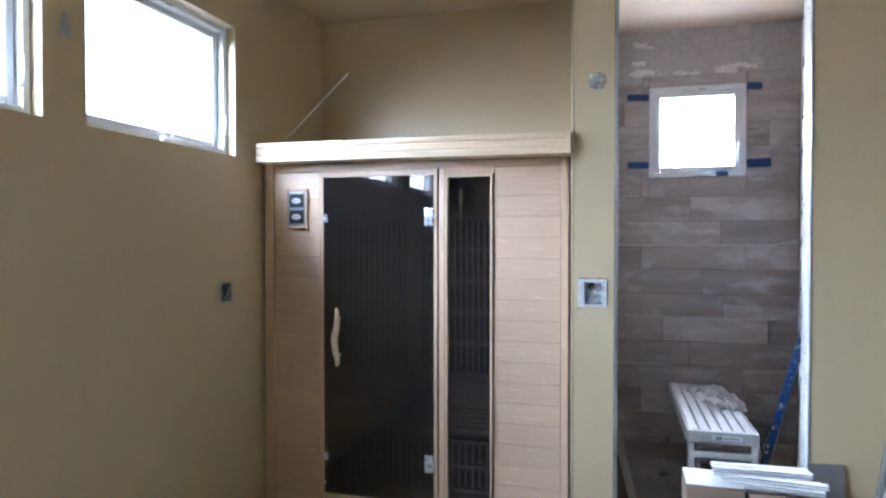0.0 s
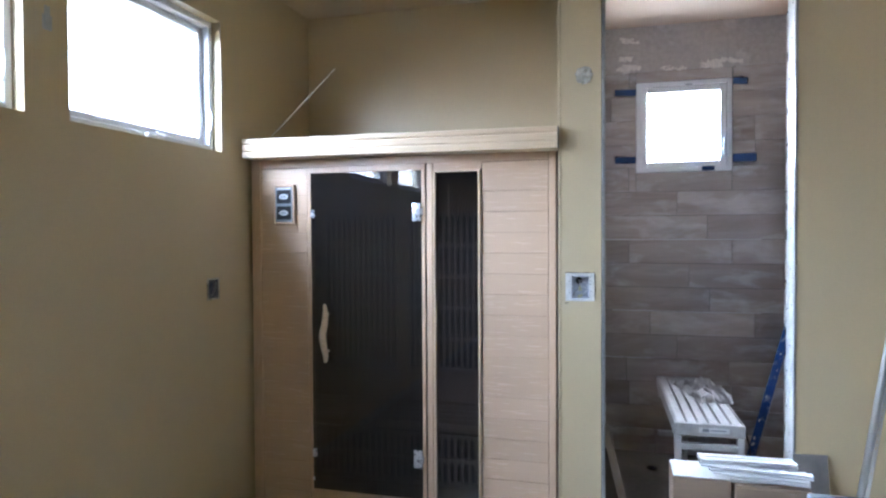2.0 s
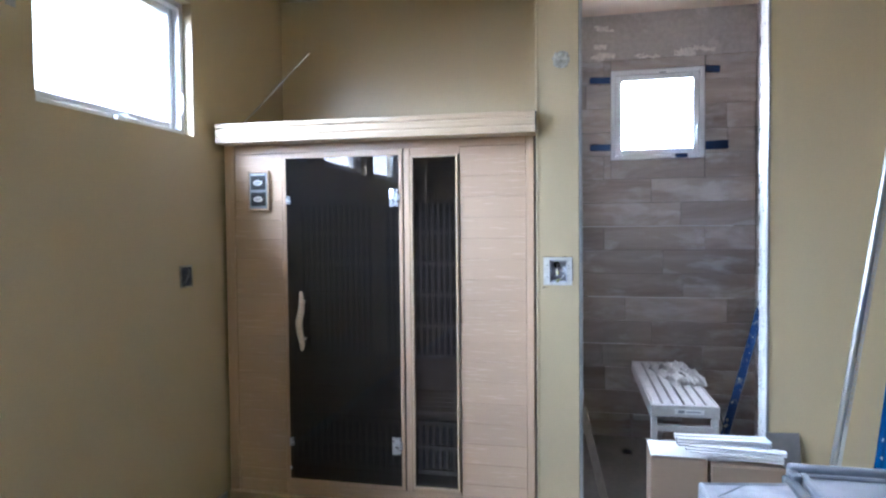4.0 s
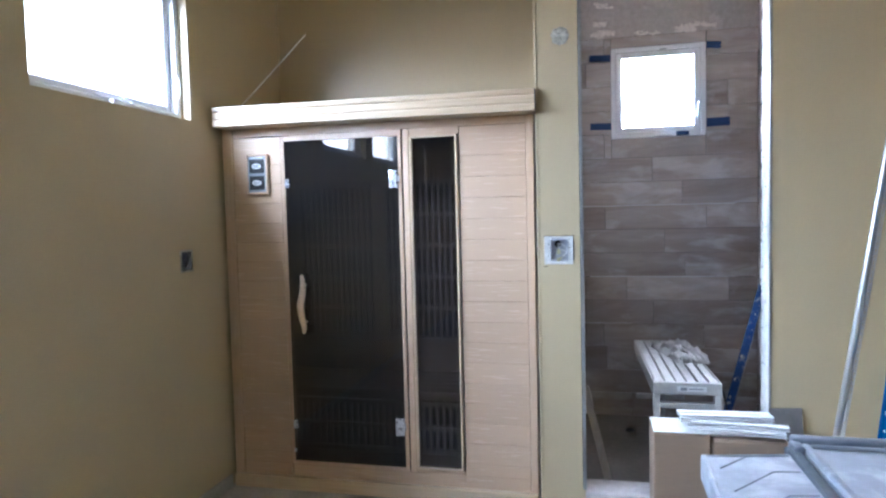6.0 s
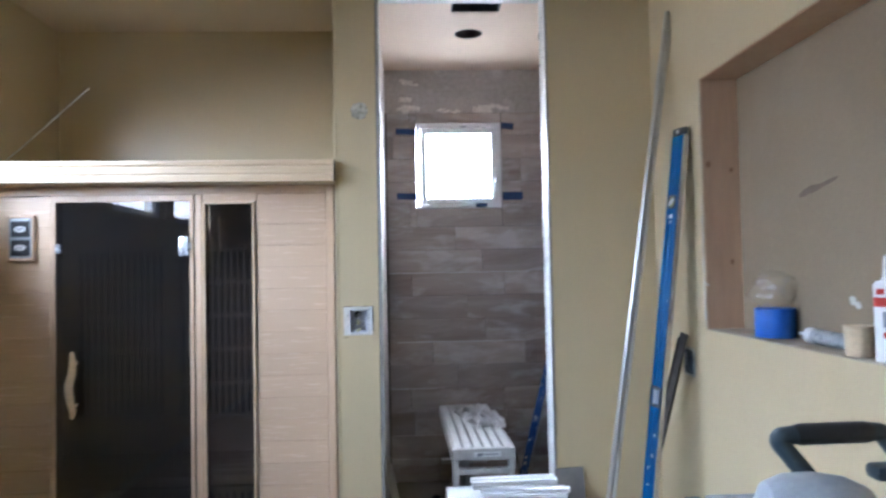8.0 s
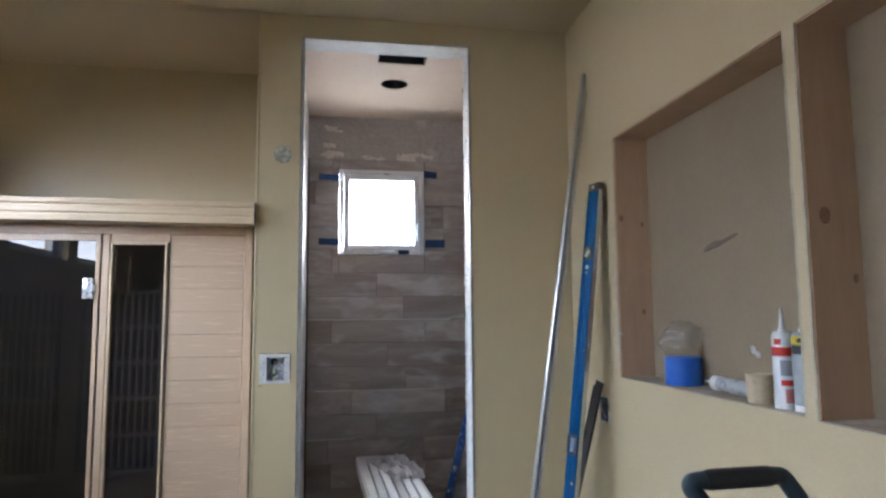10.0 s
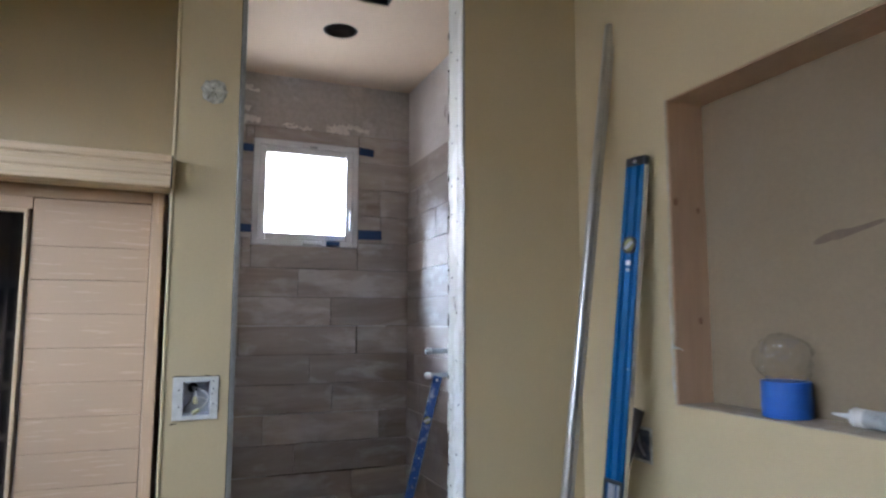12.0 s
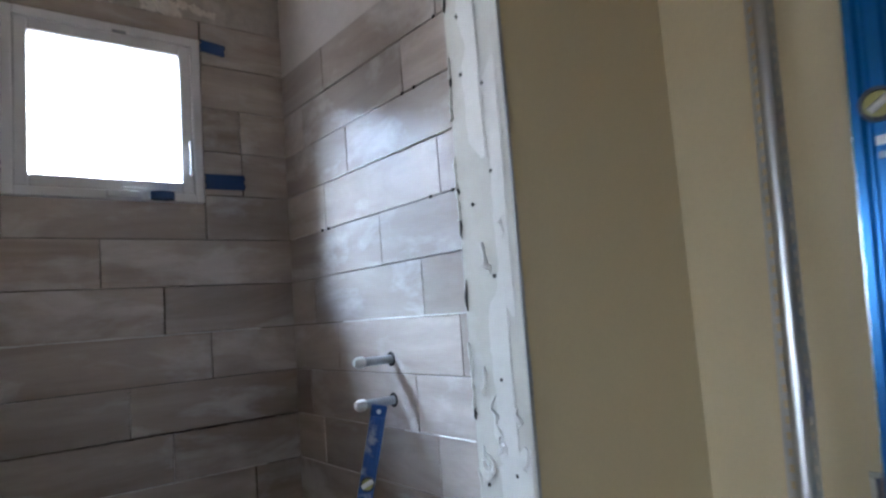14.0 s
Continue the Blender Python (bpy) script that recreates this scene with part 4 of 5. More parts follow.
def outlet(name, face_x, sign, y0, y1, z0, z1, label):
    ob = thing(name, (face_x, (y0 + y1) / 2, z0), label, "outlet box")
    d = 0.004 * sign
    xs = sorted((face_x, face_x + d))
    t = 0.008
    part("box_rim", J(B(xs[0], xs[1], y0, y0 + t, z0, z1), B(xs[0], xs[1], y1 - t, y1, z0, z1), B(xs[0], xs[1], y0 + t, y1 - t, z0, z0 + t), B(xs[0], xs[1], y0 + t, y1 - t, z1 - t, z1)), M_PATCH, ob)
    xs = sorted((face_x, face_x + 0.0025 * sign))
    part("box_inside", B(xs[0], xs[1], y0 + t, y1 - t, z0 + t, z1 - t), M_BOXBLUE, ob, "dark blue box inside")
    part("wire", tube([(face_x + 0.004 * sign, y0 + 0.03, z0 + 0.02), (face_x + 0.012 * sign, (y0 + y1) / 2, z0 + 0.05), (face_x + 0.005 * sign, y1 - 0.03, z1 - 0.02)], 0.004, 8), M_GREYPRINT, ob)
    return ob


outlet("outlet_box", LEFT, 1, 2.652, 2.742, 1.112, 1.212, "open dark outlet box with wires in the painted wall")
outlet("outlet_box", RIGHT, -1, 2.564, 2.655, 0.966, 1.073, "open dark blue outlet box in the painted wall")
# small flat bluish patch on the wall between the high windows
solid("wall_patch", J(B(LEFT, LEFT + 0.003, 1.80, 1.838, 2.085, 2.135, 0.0014), B(LEFT, LEFT + 0.0036, 1.808, 1.83, 2.13, 2.165, 0.0014)), M_PALEBLUE, (LEFT, 1.82, 2.085), "small dull bluish patch between the high windows", "wall patch")

# ---------------------------------------------------------------- shower: pipes, level, bench, rag
for z0, l in ((1.259, 0.113), (1.149, 0.117)):
    p = thing("pipe_stub", (SH_R, 3.729, z0), "capped grey water pipe stubbed out of the tiled wall", "pipe", "stubbed-out pipes")
    q = Matrix.Translation((SH_R, 3.729, z0)) @ Matrix.Rotation(-math.pi / 2, 4, "Y")
    part("pipe", C(0.0115, -0.004, l - 0.02, 18, m=q), M_TUBE, p)
    part("cap", lathe([(0.012, l - 0.026), (0.0155, l - 0.022), (0.0155, l - 0.006), (0.009, l + 0.004), (0.003, l + 0.006)], 18, q), M_WHITE, p, "white cap")
    part("pipe_hole", ring(0.012, 0.020, -0.001, 0.0015, 20, q), M_BLACK, p)


def lean(foot, head, face):
    """A frame with z from foot to head and -y towards face."""
    zv = (Vector(head) - Vector(foot)).normalized()
    yv = (-Vector(face) - (-Vector(face)).dot(zv) * zv).normalized()
    xv = yv.cross(zv)
    return Matrix(((xv.x, yv.x, zv.x, foot[0]), (xv.y, yv.y, zv.y, foot[1]), (xv.z, yv.z, zv.z, foot[2]), (0, 0, 0, 1)))


def spirit_level(name, m, length, width, thick, blue, label, round_vials, box_vials, cap=M_DARKPLASTIC):
    """A box-beam level along local z, its broad face towards -y."""
    ob = thing(name, m.translation, label, "spirit level")

    def put(n, bm, mat_p, parent, lab=""):
        bm.transform(m)
        return part(n, bm, mat_p, parent, lab)
    w, t = width / 2, thick / 2
    g = 0.009 if thick > 0.022 else 0.006
    sec = [(-w, -t + 0.001), (-w + 0.012, -t + 0.001), (-w + 0.018, -t + g), (-w + 0.022, -t + g), (-0.009, -t + 0.002), (0.009, -t + 0.002), (w - 0.022, -t + g), (w - 0.018, -t + g), (w - 0.012, -t + 0.001), (w, -t + 0.001)]
    sec += [(a, -b) for a, b in reversed(sec)]
    body = put("beam", prism(sec, 0.012, length - 0.03, "z"), blue, ob)
    for s in (-1, 1):
        xs = sorted((s * w, s * (w + 0.0015)))
        put("milled_edge", B(xs[0], xs[1], -t + 0.003, t - 0.003, 0.012, length - 0.03), M_ALU, body, "bare aluminium edge")
    put("end_cap", B(-w - 0.001, w + 0.001, -t, t, length - 0.03, length, 0.004, 2), cap, ob)
    put("end_cap", B(-w - 0.001, w + 0.001, -t, t, 0, 0.012, 0.003), M_DARKPLASTIC, ob, "black end cap")
    face = Matrix.Rotation(math.pi / 2, 4, "X")
    put("hang_hole", C(0.006, 0, 0.002, 14, m=Matrix.Translation((0, -t, length - 0.017)) @ face), M_WHITE, ob)
    for zc in round_vials:
        k = min(1.0, width / 0.058)
        v = put("vial_ring", ring(0.021 * k, 0.027 * k, 0, 0.010, 28, Matrix.Translation((0, -t + 0.006, zc)) @ face), M_DARKPLASTIC, ob)
        put("vial", C(0.021 * k, 0, 0.006, 24, m=Matrix.Translation((0, -t + 0.006, zc)) @ face), M_VIAL, v, "yellow round vial")
        put("vial_tube", C(0.006, -0.016, 0.016, 12, m=Matrix.Translation((0, -t - 0.002, zc)) @ Matrix.Rotation(0.9, 4, "Y")), M_RING, v)
        if width < 0.05:
            continue
        put("sticker", B(-0.008, 0.008, -t - 0.0008, -t + 0.004, zc - 0.062, zc - 0.048), M_WHITE, ob)
        put("sticker", B(-0.006, 0.006, -t - 0.0008, -t + 0.004, zc - 0.082, zc - 0.072), M_GREYPRINT, ob)
    for zc in box_vials:
        v = put("vial_box", J(B(-0.036, 0.036, -t - 0.003, -t + 0.01, zc + 0.028, zc + 0.037), B(-0.036, 0.036, -t - 0.003, -t + 0.01, zc - 0.037, zc - 0.028), B(-0.036, -0.028, -t - 0.003, -t + 0.01, zc - 0.028, zc + 0.028), B(0.028, 0.036, -t - 0.003, -t + 0.01, zc - 0.028, zc + 0.028)), M_DARKPLASTIC, ob, "black vial window")
        put("vial", J(C(0.008, zc - 0.026, zc + 0.026, 12, m=Matrix.Translation((0.0, -t + 0.002, 0))), B(-0.028, 0.028, -t + 0.004, -t + 0.008, zc - 0.028, zc + 0.028)), M_GREYPRINT, v)
    rr = random.Random(int(length * 100))
    for _ in range(9):
        zc, xc, s = rr.uniform(0.05, length - 0.3), rr.uniform(-w + 0.01, w - 0.01), rr.uniform(0.002, 0.006)
        put("mortar_splash", C(s, 0, 0.0022, 7, r2=s * 0.6, m=Matrix.Translation((xc, -t + 0.0015, zc)) @ face @ Matrix.Diagonal((1, rr.uniform(0.6, 2.0), 1, 1))), M_PLASTER, ob)
    return ob


spirit_level("spirit_level", lean((1.070, 2.552, 0.0), (1.292, 2.549, 1.912), (-0.985, -0.17, 0.1)), 1.925, 0.074, 0.024, M_BLUE, "long blue box-beam level leaning on the painted wall", (1.641,), (0.905,))
spirit_level("spirit_level", lean((0.800, 3.752, SH_FLOOR), (1.060, 3.700, 1.110), (-0.45, -0.9, 0.1)), 1.150, 0.040, 0.020, M_BLUE_DUSTY_SHADED, "mortar-smeared blue level propped under the pipe stubs of the shower", (0.952,), (), M_BLUE_DUSTY_SHADED)

# work platform in the shower
wp = thing("work_platform", (0.567, 3.57, SH_FLOOR), "dusty aluminium work platform with slatted deck standing in the shower", "work platform")
PX0, PX1, PY0, PY1, PZ = 0.412, 0.702, 3.115, 4.05, 0.572
wide = (PX1 - PX0 - 0.012) / 6
for k in range(6):
    xa = PX0 + 0.006 + k * wide
    part("deck_slat", B(xa + 0.004, xa + wide - 0.004, PY0 + 0.012, PY1 - 0.012, PZ - 0.014, PZ, 0.002), M_ALU_DUSTY, wp)
    part("tread_rib", J(*[B(xa + 0.008 + 0.012 * q, xa + 0.013 + 0.012 * q, PY0 + 0.014, PY1 - 0.014, PZ, PZ + 0.0015) for q in range(3)]), M_ALU_DUSTY, wp)
part("side_rail", B(PX0, PX0 + 0.006, PY0, PY1, PZ - 0.06, PZ + 0.001, 0.001), M_ALU_DUSTY, wp)
part("side_rail", B(PX1 - 0.006, PX1, PY0, PY1, PZ - 0.06, PZ + 0.001, 0.001), M_ALU_DUSTY, wp)
fr = part("end_rail", B(PX0, PX1, PY0 - 0.012, PY0 + 0.01, PZ - 0.052, PZ + 0.002, 0.003), M_ALU_DUSTY, wp)
part("end_rail", B(PX0, PX1, PY1 - 0.01, PY1 + 0.012, PZ - 0.052, PZ + 0.002, 0.003), M_ALU_DUSTY, wp)
part("label_plate", B(PX0 + 0.10, PX0 + 0.225, PY0 - 0.0135, PY0 - 0.012, PZ - 0.036, PZ - 0.014), M_WHITE, fr, "white label")
part("printed_bar", J(B(PX0 + 0.115, PX0 + 0.142, PY0 - 0.0145, PY0 - 0.0135, PZ - 0.032, PZ - 0.018), B(PX0 + 0.15, PX0 + 0.21, PY0 - 0.0145, PY0 - 0.0135, PZ - 0.027, PZ - 0.022)), M_GREYPRINT, fr)
# added black sheet that stands for the shade under the slats
part("deck_underside", B(PX0 + 0.006, PX1 - 0.006, PY0 + 0.012, PY1 - 0.012, PZ - 0.045, PZ - 0.040), M_BLACK, wp)
for yy, dy in ((PY0 + 0.02, -0.05), (PY1 - 0.02, 0.05)):
    inset = 0.016 if dy < 0 else 0.13
    for xx, dx in ((PX0 + inset, 0.0), (PX1 - inset, 0.0)):
        leg = B(-0.013, 0.013, -0.02, 0.02, 0, 1, 0.002)
        top, foot = Vector((xx, yy, PZ - 0.05)), Vector((xx + dx, yy + dy, SH_FLOOR + 0.015))
        v = foot - top
        leg.transform(Matrix(((1, 0, v.x, top.x), (0, 1, v.y, top.y), (0, 0, v.z, top.z), (0, 0, 0, 1))))
        bmesh.ops.recalc_face_normals(leg, faces=leg.faces)
        lg = part("leg", leg, M_ALU_DUSTY, wp)
        part("rubber_foot", B(foot.x - 0.018, foot.x + 0.018, foot.y - 0.024, foot.y + 0.024, SH_FLOOR, SH_FLOOR + 0.03, 0.004), M_GREYTILE, lg)
    for zz in (0.475, 0.25):
        yk = yy + dy * (PZ - zz) / PZ
        part("rung", B(PX0 + 0.01, PX1 - 0.01, yk - 0.016, yk + 0.016, zz - 0.022, zz + 0.006, 0.003), M_ALU_DUSTY, wp)


strap = smooth_path([(PX1 + 0.003, PY0 + 0.03, PZ - 0.02), (PX1 + 0.016, PY0 + 0.02, PZ - 0.07), (PX1 + 0.022, PY0 + 0.01, PZ - 0.12), (PX1 + 0.006, PY0 + 0.02, PZ - 0.135)], 5)
part("release_cord", tube(strap, 0.0035, 8), M_DARKPLASTIC, wp, "black release cord")
wp.rotation_euler = (0, 0, radians(1.5))


def rag(name, at, size, seed, turn, label):
    """A crumpled cloth: a sheet thrown into folds that lies on its support."""
    bm = bmesh.new()
    n, v = 34, {}
    off = Vector((seed * 3.7, seed * 1.3, 0))
    for i in range(n + 1):
        for j in range(n + 1):
            a, b = i / n * 2 - 1, j / n * 2 - 1
            edge = max(abs(a), abs(b))
            r = 1 + 0.25 * noise.noise(Vector((a * 1.2, b * 1.2, seed)) + off)
            h = (0.5 + 0.5 * abs(noise.noise(Vector((a * 2.6, b * 2.6, 2)) + off)) + 0.35 * noise.noise(Vector((a * 6, b * 6, 5)) + off)) * (1 - edge ** 3) + 0.10 * abs(noise.noise(Vector((a * 9, b * 9, 1))))
            x = a * size[0] / 2 * r + 0.12 * size[0] * noise.noise(Vector((b * 3, a * 3, 9)) + off)
            y = b * size[1] / 2 * r + 0.12 * size[1] * noise.noise(Vector((a * 3, b * 3, 4)) + off)
            x, y = x * math.cos(turn) - y * math.sin(turn), x * math.sin(turn) + y * math.cos(turn)
            v[i, j] = bm.verts.new((at[0] + x, at[1] + y, at[2] + 0.003 + max(h, 0) * size[2]))
    for i in range(n):
        for j in range(n):
            bm.faces.new((v[i, j], v[i + 1, j], v[i + 1, j + 1], v[i, j + 1]))
    ext = bmesh.ops.solidify(bm, geom=bm.faces[:], thickness=0.0015)
    bmesh.ops.recalc_face_normals(bm, faces=bm.faces)
    return solid(name, bm, M_CLOTH, at, label, "rag")


rag("rag", (0.610, 3.66, PZ + 0.002), (0.175, 0.38, 0.088), 3, 0.25, "crumpled white rag lying on the work platform")

# drain and a lath leaning by the jamb
dr = thing("shower_drain", (0.372, 4.05, SH_FLOOR), "small dark open drain in the mortar shower floor", "drain")
part("drain_ring", ring(0.018, 0.026, SH_FLOOR, SH_FLOOR + 0.006, 24, Matrix.Translation((0.372, 4.05, 0))), M_DARKPLASTIC, dr)
part("drain_throat", C(0.018, SH_FLOOR, SH_FLOOR + 0.002, 24, m=Matrix.Translation((0.372, 4.05, 0))), M_BLACK, dr)
lb = B(-0.017, 0.017, -0.005, 0.005, 0, 0.53, 0.001)
lb.transform(lean((0.245, 3.085, SH_FLOOR), (0.124, 3.09, 0.55), (-0.2, -1, 0)))
solid("wood_lath", lb, M_WOODLATH, (0.243, 3.085, SH_FLOOR), "pale wooden lath leaning on the doorway jamb", "lath")
gs = B(-0.062, 0.062, -0.005, 0.005, 0, 0.535, 0.002)
gs.transform(lean((0.938, 2.875, 0.0), (0.915, 2.921, 0.53), (0, -1, 0)))
solid("grey_tile", gs, M_GREYTILE, (0.955, 2.875, 0), "loose grey tile standing against the painted wall", "tile")

# masking tape round the shower window and a roll on its sill
for k, (xa, xb, zc, tilt, hh) in enumerate(((0.160, 0.289, 2.290, 0.05, 0.020), (0.848, 0.930, 2.322, 0.10, 0.021), (0.162, 0.289, 1.868, 0.03, 0.021), (0.848, 0.980, 1.862, -0.02, 0.026))):
    ol = []
    for q in range(5):
        ol.append(((xb - xa) / 2 + (0.003 if q % 2 else -0.002), -hh + 2 * hh * q / 4))
    for q in range(5):
        ol.append((-(xb - xa) / 2 + (0.002 if q % 2 else -0.003), hh - 2 * hh * q / 4))
    tp = prism(ol, -0.0032, -0.0022, "y")
    tp.transform(Matrix.Translation(((xa + xb) / 2, SH_B - 0.001, zc)) @ Matrix.Rotation(tilt, 4, "Y"))
    solid("tape_strip", tp, M_TAPE, ((xa + xb) / 2, SH_B, zc), "strip of blue masking tape stuck on the tiles", "tape", "tape round the shower window")
tr = Matrix.Translation((0.708, SH_B - 0.026, 1.789))
solid("tape_roll", ring(0.016, 0.036, 0.0, 0.024, 28, tr @ Matrix.Diagonal((1, 0.6, 1, 1))), M_TAPE, (0.708, SH_B - 0.026, 1.789), "roll of dark blue masking tape on the window sill", "tape roll")

# ---------------------------------------------------------------- boxes and trim strips by the doorway
for xa, xb, ya, yb, h, turn, lab in ((0.377, 0.575, 2.575, 2.750, 0.520, 0.0, "brown cardboard box with a white sheet on top, on the floor"), (0.585, 0.835, 2.570, 2.790, 0.505, -0.05, "brown cardboard box carrying white trim strips, on the floor")):
    cb = thing("cardboard_box", ((xa + xb) / 2, (ya + yb) / 2, 0), lab, "box")
    part("carton", B(xa, xb, ya, yb, 0, h, 0.004), M_CARD, cb)
    part("flap", B(xa + 0.002, (xa + xb) / 2 - 0.001, ya + 0.002, yb - 0.002, h, h + 0.004), M_CARD, cb)
    part("flap", B((xa + xb) / 2 + 0.001, xb - 0.002, ya + 0.002, yb - 0.002, h, h + 0.004), M_CARD, cb)
    if xa < 0.4:
        part("sheet", B(xa + 0.001, xb - 0.004, ya - 0.002, yb - 0.004, h + 0.0045, h + 0.007), M_WHITE, cb, "white paper sheet")
rnd = random.Random(12)
strips = [(0.685, 2.63, 0.0, 0.30, 0.12), (0.660, 2.68, 0.0, 0.32, -0.08), (0.675, 2.60, 1.0, 0.31, -0.10), (0.675, 2.655, 1.0, 0.33, 0.07), (0.680, 2.62, 2.0, 0.33, -0.07), (0.645, 2.68, 2.0, 0.33, 0.05), (0.644, 2.665, 3.0, 0.33, 0.05), (0.640, 2.705, 3.0, 0.33, 0.03)]
for xc, yc, layer, l, a in strips:
    zc = 0.509 + 0.0158 * layer
    outline = [(-0.017, 0.0), (0.017, 0.0), (0.017, 0.015), (-0.017, 0.015), (-0.017, 0.0115), (0.008, 0.0115), (0.008, 0.0035), (-0.017, 0.0035)]
    st = prism(outline, -l / 2, l / 2)
    st.transform(Matrix.Translation((xc, yc, zc - 0.0005)) @ Matrix.Rotation(a, 4, "Z"))
    solid("trim_strip", st, M_WHITE, (xc, yc, zc), "short white trim strip in a loose stack on the cardboard box", "trim strip", "stack of trim strips")

# ---------------------------------------------------------------- corner: perforated bead, dark bar
bead = thing("corner_bead", (0.912, 2.600, 0), "long galvanised perforated corner bead leaning in the corner", "corner bead")
CB = lean((0.912, 2.600, 0.0), (1.318, 2.712, 2.44), (-0.86, -0.51, 0.1))
L = 2.46


def flange(turn, wide):
    """A perforated leaf: two strips joined by webs, so that the holes are real."""
    t, pitch = 0.0007, 0.022
    bm = J(B(0.0, 0.0220 - wide, 0, t, 0, L), B(0.0220, 0.0270, 0, t, 0, L))
    vs, fs = [], []
    z = 0.0
    while z < L - 0.02:
        x0, x1, za, zb = 0.0220 - wide, 0.0220, z, z + 0.011
        o = len(vs)
        vs += [(x0, 0, za), (x1, 0, za), (x1, 0, zb), (x0, 0, zb), (x0, t, za), (x1, t, za), (x1, t, zb), (x0, t, zb)]
        fs += [tuple(o + i for i in f) for f in ((0, 1, 2, 3), (7, 6, 5, 4), (0, 4, 5, 1), (3, 2, 6, 7))]
        z += pitch
    me = bpy.data.meshes.new("webs")
    me.from_pydata(vs, [], fs)
    bm.from_mesh(me)
    bpy.data.meshes.remove(me)
    bm.transform(CB @ Matrix.Rotation(turn, 4, "Z"))
    return bm


part("perforated_leaf", flange(radians(38), 0.003), M_GALV, bead)
part("perforated_leaf", flange(radians(142), 0.008), M_GALV, bead)
for turn in (radians(38), radians(142)):
    sm = J(B(0.010, 0.026, -0.0018, -0.0002, 0.40, 0.585, 0.0006), B(0.012, 0.024, -0.0016, -0.0002, 0.60, 0.665, 0.0006))
    sm.transform(CB @ Matrix.Rotation(turn, 4, "Z"))
    part("compound_smear", sm, M_PLASTER, bead, "dried white compound")
nose = tube([(0, 0.0045, 0), (0, 0.0045, L)], 0.0118, 28)
nose.transform(CB)
part("rounded_nose", nose, M_GALV, bead)
db = thing("dark_bar", (1.125, 2.86, 0), "weathered dark flat metal bar leaning on the painted wall", "metal bar")
DB = lean((1.125, 2.860, 0.0), (1.302, 2.592, 1.138), (-1, -0.35, 0))
bb = B(-0.020, 0.020, -0.003, 0.003, 0, 1.172, 0.001)
bb.transform(DB)
part("blade", bb, M_DARKBAR, db)
bb = J(B(-0.020, -0.017, -0.010, -0.003, 0.02, 1.15), B(0.017, 0.020, -0.010, -0.003, 0.02, 1.15))
bb.transform(DB)
part("rib", bb, M_DARKBAR, db)

# ---------------------------------------------------------------- things in the recess
SILL = NICHES[0][2] + 0.003
at = Matrix.Translation((1.404, 2.146, SILL))
tb = thing("masking_film_roll", (1.404, 2.146, SILL), "blue tape roll with crumpled clear plastic film on recess sill", "film roll")
part("blue_roll", lathe([(0.053, 0.0), (0.058, 0.002), (0.0585, 0.004), (0.0585, 0.088), (0.0575, 0.091), (0.04, 0.091)], 40, at), M_TUB, tb, "blue tape")


def film(base, r, h, seed, dent):
    """A crumpled bag of clear film."""
    bm = bmesh.new()
    bmesh.ops.create_icosphere(bm, subdivisions=4, radius=1)
    off = Vector((seed * 2.1, seed * 5.3, seed))
    for v in bm.verts:
        d = v.co.copy()
        k = 1 + dent * (noise.noise(d * 1.6 + off) + 0.6 * abs(noise.noise(d * 3.7 + off)) + 0.25 * noise.noise(d * 8 + off))
        v.co = Vector((d.x * r * k, d.y * r * k, (d.z * 0.5 + 0.5) * h * (0.85 + 0.15 * k)))
    bm.transform(Matrix.Translation(base))
    return bm


part("film", film((1.404, 2.146, SILL + 0.078), 0.064, 0.130, 2, 0.36), M_FILM, tb, "crumpled clear plastic film")


def cartridge(name, m, body, bands, label, nozzle=True, length=0.188, r=0.0255):
    """A caulk cartridge along local z."""
    ob = thing(name, m.translation, label, "caulk tube")

    def put(n, bm, mat_p, lab=""):
        bm.transform(m)
        return part(n, bm, mat_p, ob, lab)
    put("cartridge", lathe([(r - 0.003, 0.004), (r, 0.0), (r, length - 0.01), (r - 0.003, length - 0.004), (r - 0.006, length)], 28), body)
    for za, zb, mat_b, *arc in bands:
        put("printed_band", arc_band(r, za, zb, *arc) if arc else ring(r, r + 0.0006, za, zb, 28), mat_b)
    if nozzle:
        put("nozzle", lathe([(0.0095, length - 0.002), (0.0095, length + 0.006), (0.0068, length + 0.009), (0.0028, length + 0.056), (0.002, length + 0.059)], 16), M_WHITE, "white nozzle")
    return ob


cartridge("caulk_tube", Matrix.Translation((1.372, 1.615, SILL)), M_WHITE, ((0.128, 0.150, M_RED), (0.156, 0.170, M_RED, 185, 225), (0.080, 0.118, M_GREYPRINT, 215, 275), (0.056, 0.070, M_RED, 215, 290), (0.014, 0.048, M_PINKPRINT, 235, 290)), "white caulk tube with red bands standing on the recess sill")
cartridge("caulk_tube", Matrix.Translation((1.374, 1.545, SILL)), M_TUBE, ((0.157, 0.179, M_YELLOW), (0.136, 0.1595, M_DARKPLASTIC), (0.163, 0.174, M_DARKPLASTIC, 200, 250), (0.002, 0.016, M_WHITE)), "grey caulk tube with yellow and black bands on the recess sill")
lying = Matrix.Translation((1.405, 1.775, SILL + 0.0212)) @ Matrix.Rotation(-math.pi / 2 + 0.02, 4, "X")
ct = cartridge("caulk_tube", lying, M_CLEARTUBE, ((0.165, 0.185, M_WHITE),), "clear grey caulk tube lying on the recess sill", length=0.19, r=0.0205)
collar = lathe([(0.012, 0.186), (0.021, 0.188), (0.022, 0.193), (0.018, 0.198), (0.009, 0.199)], 20)
collar.transform(lying)
part("collar", collar, M_WHITE, ct, "white collar")
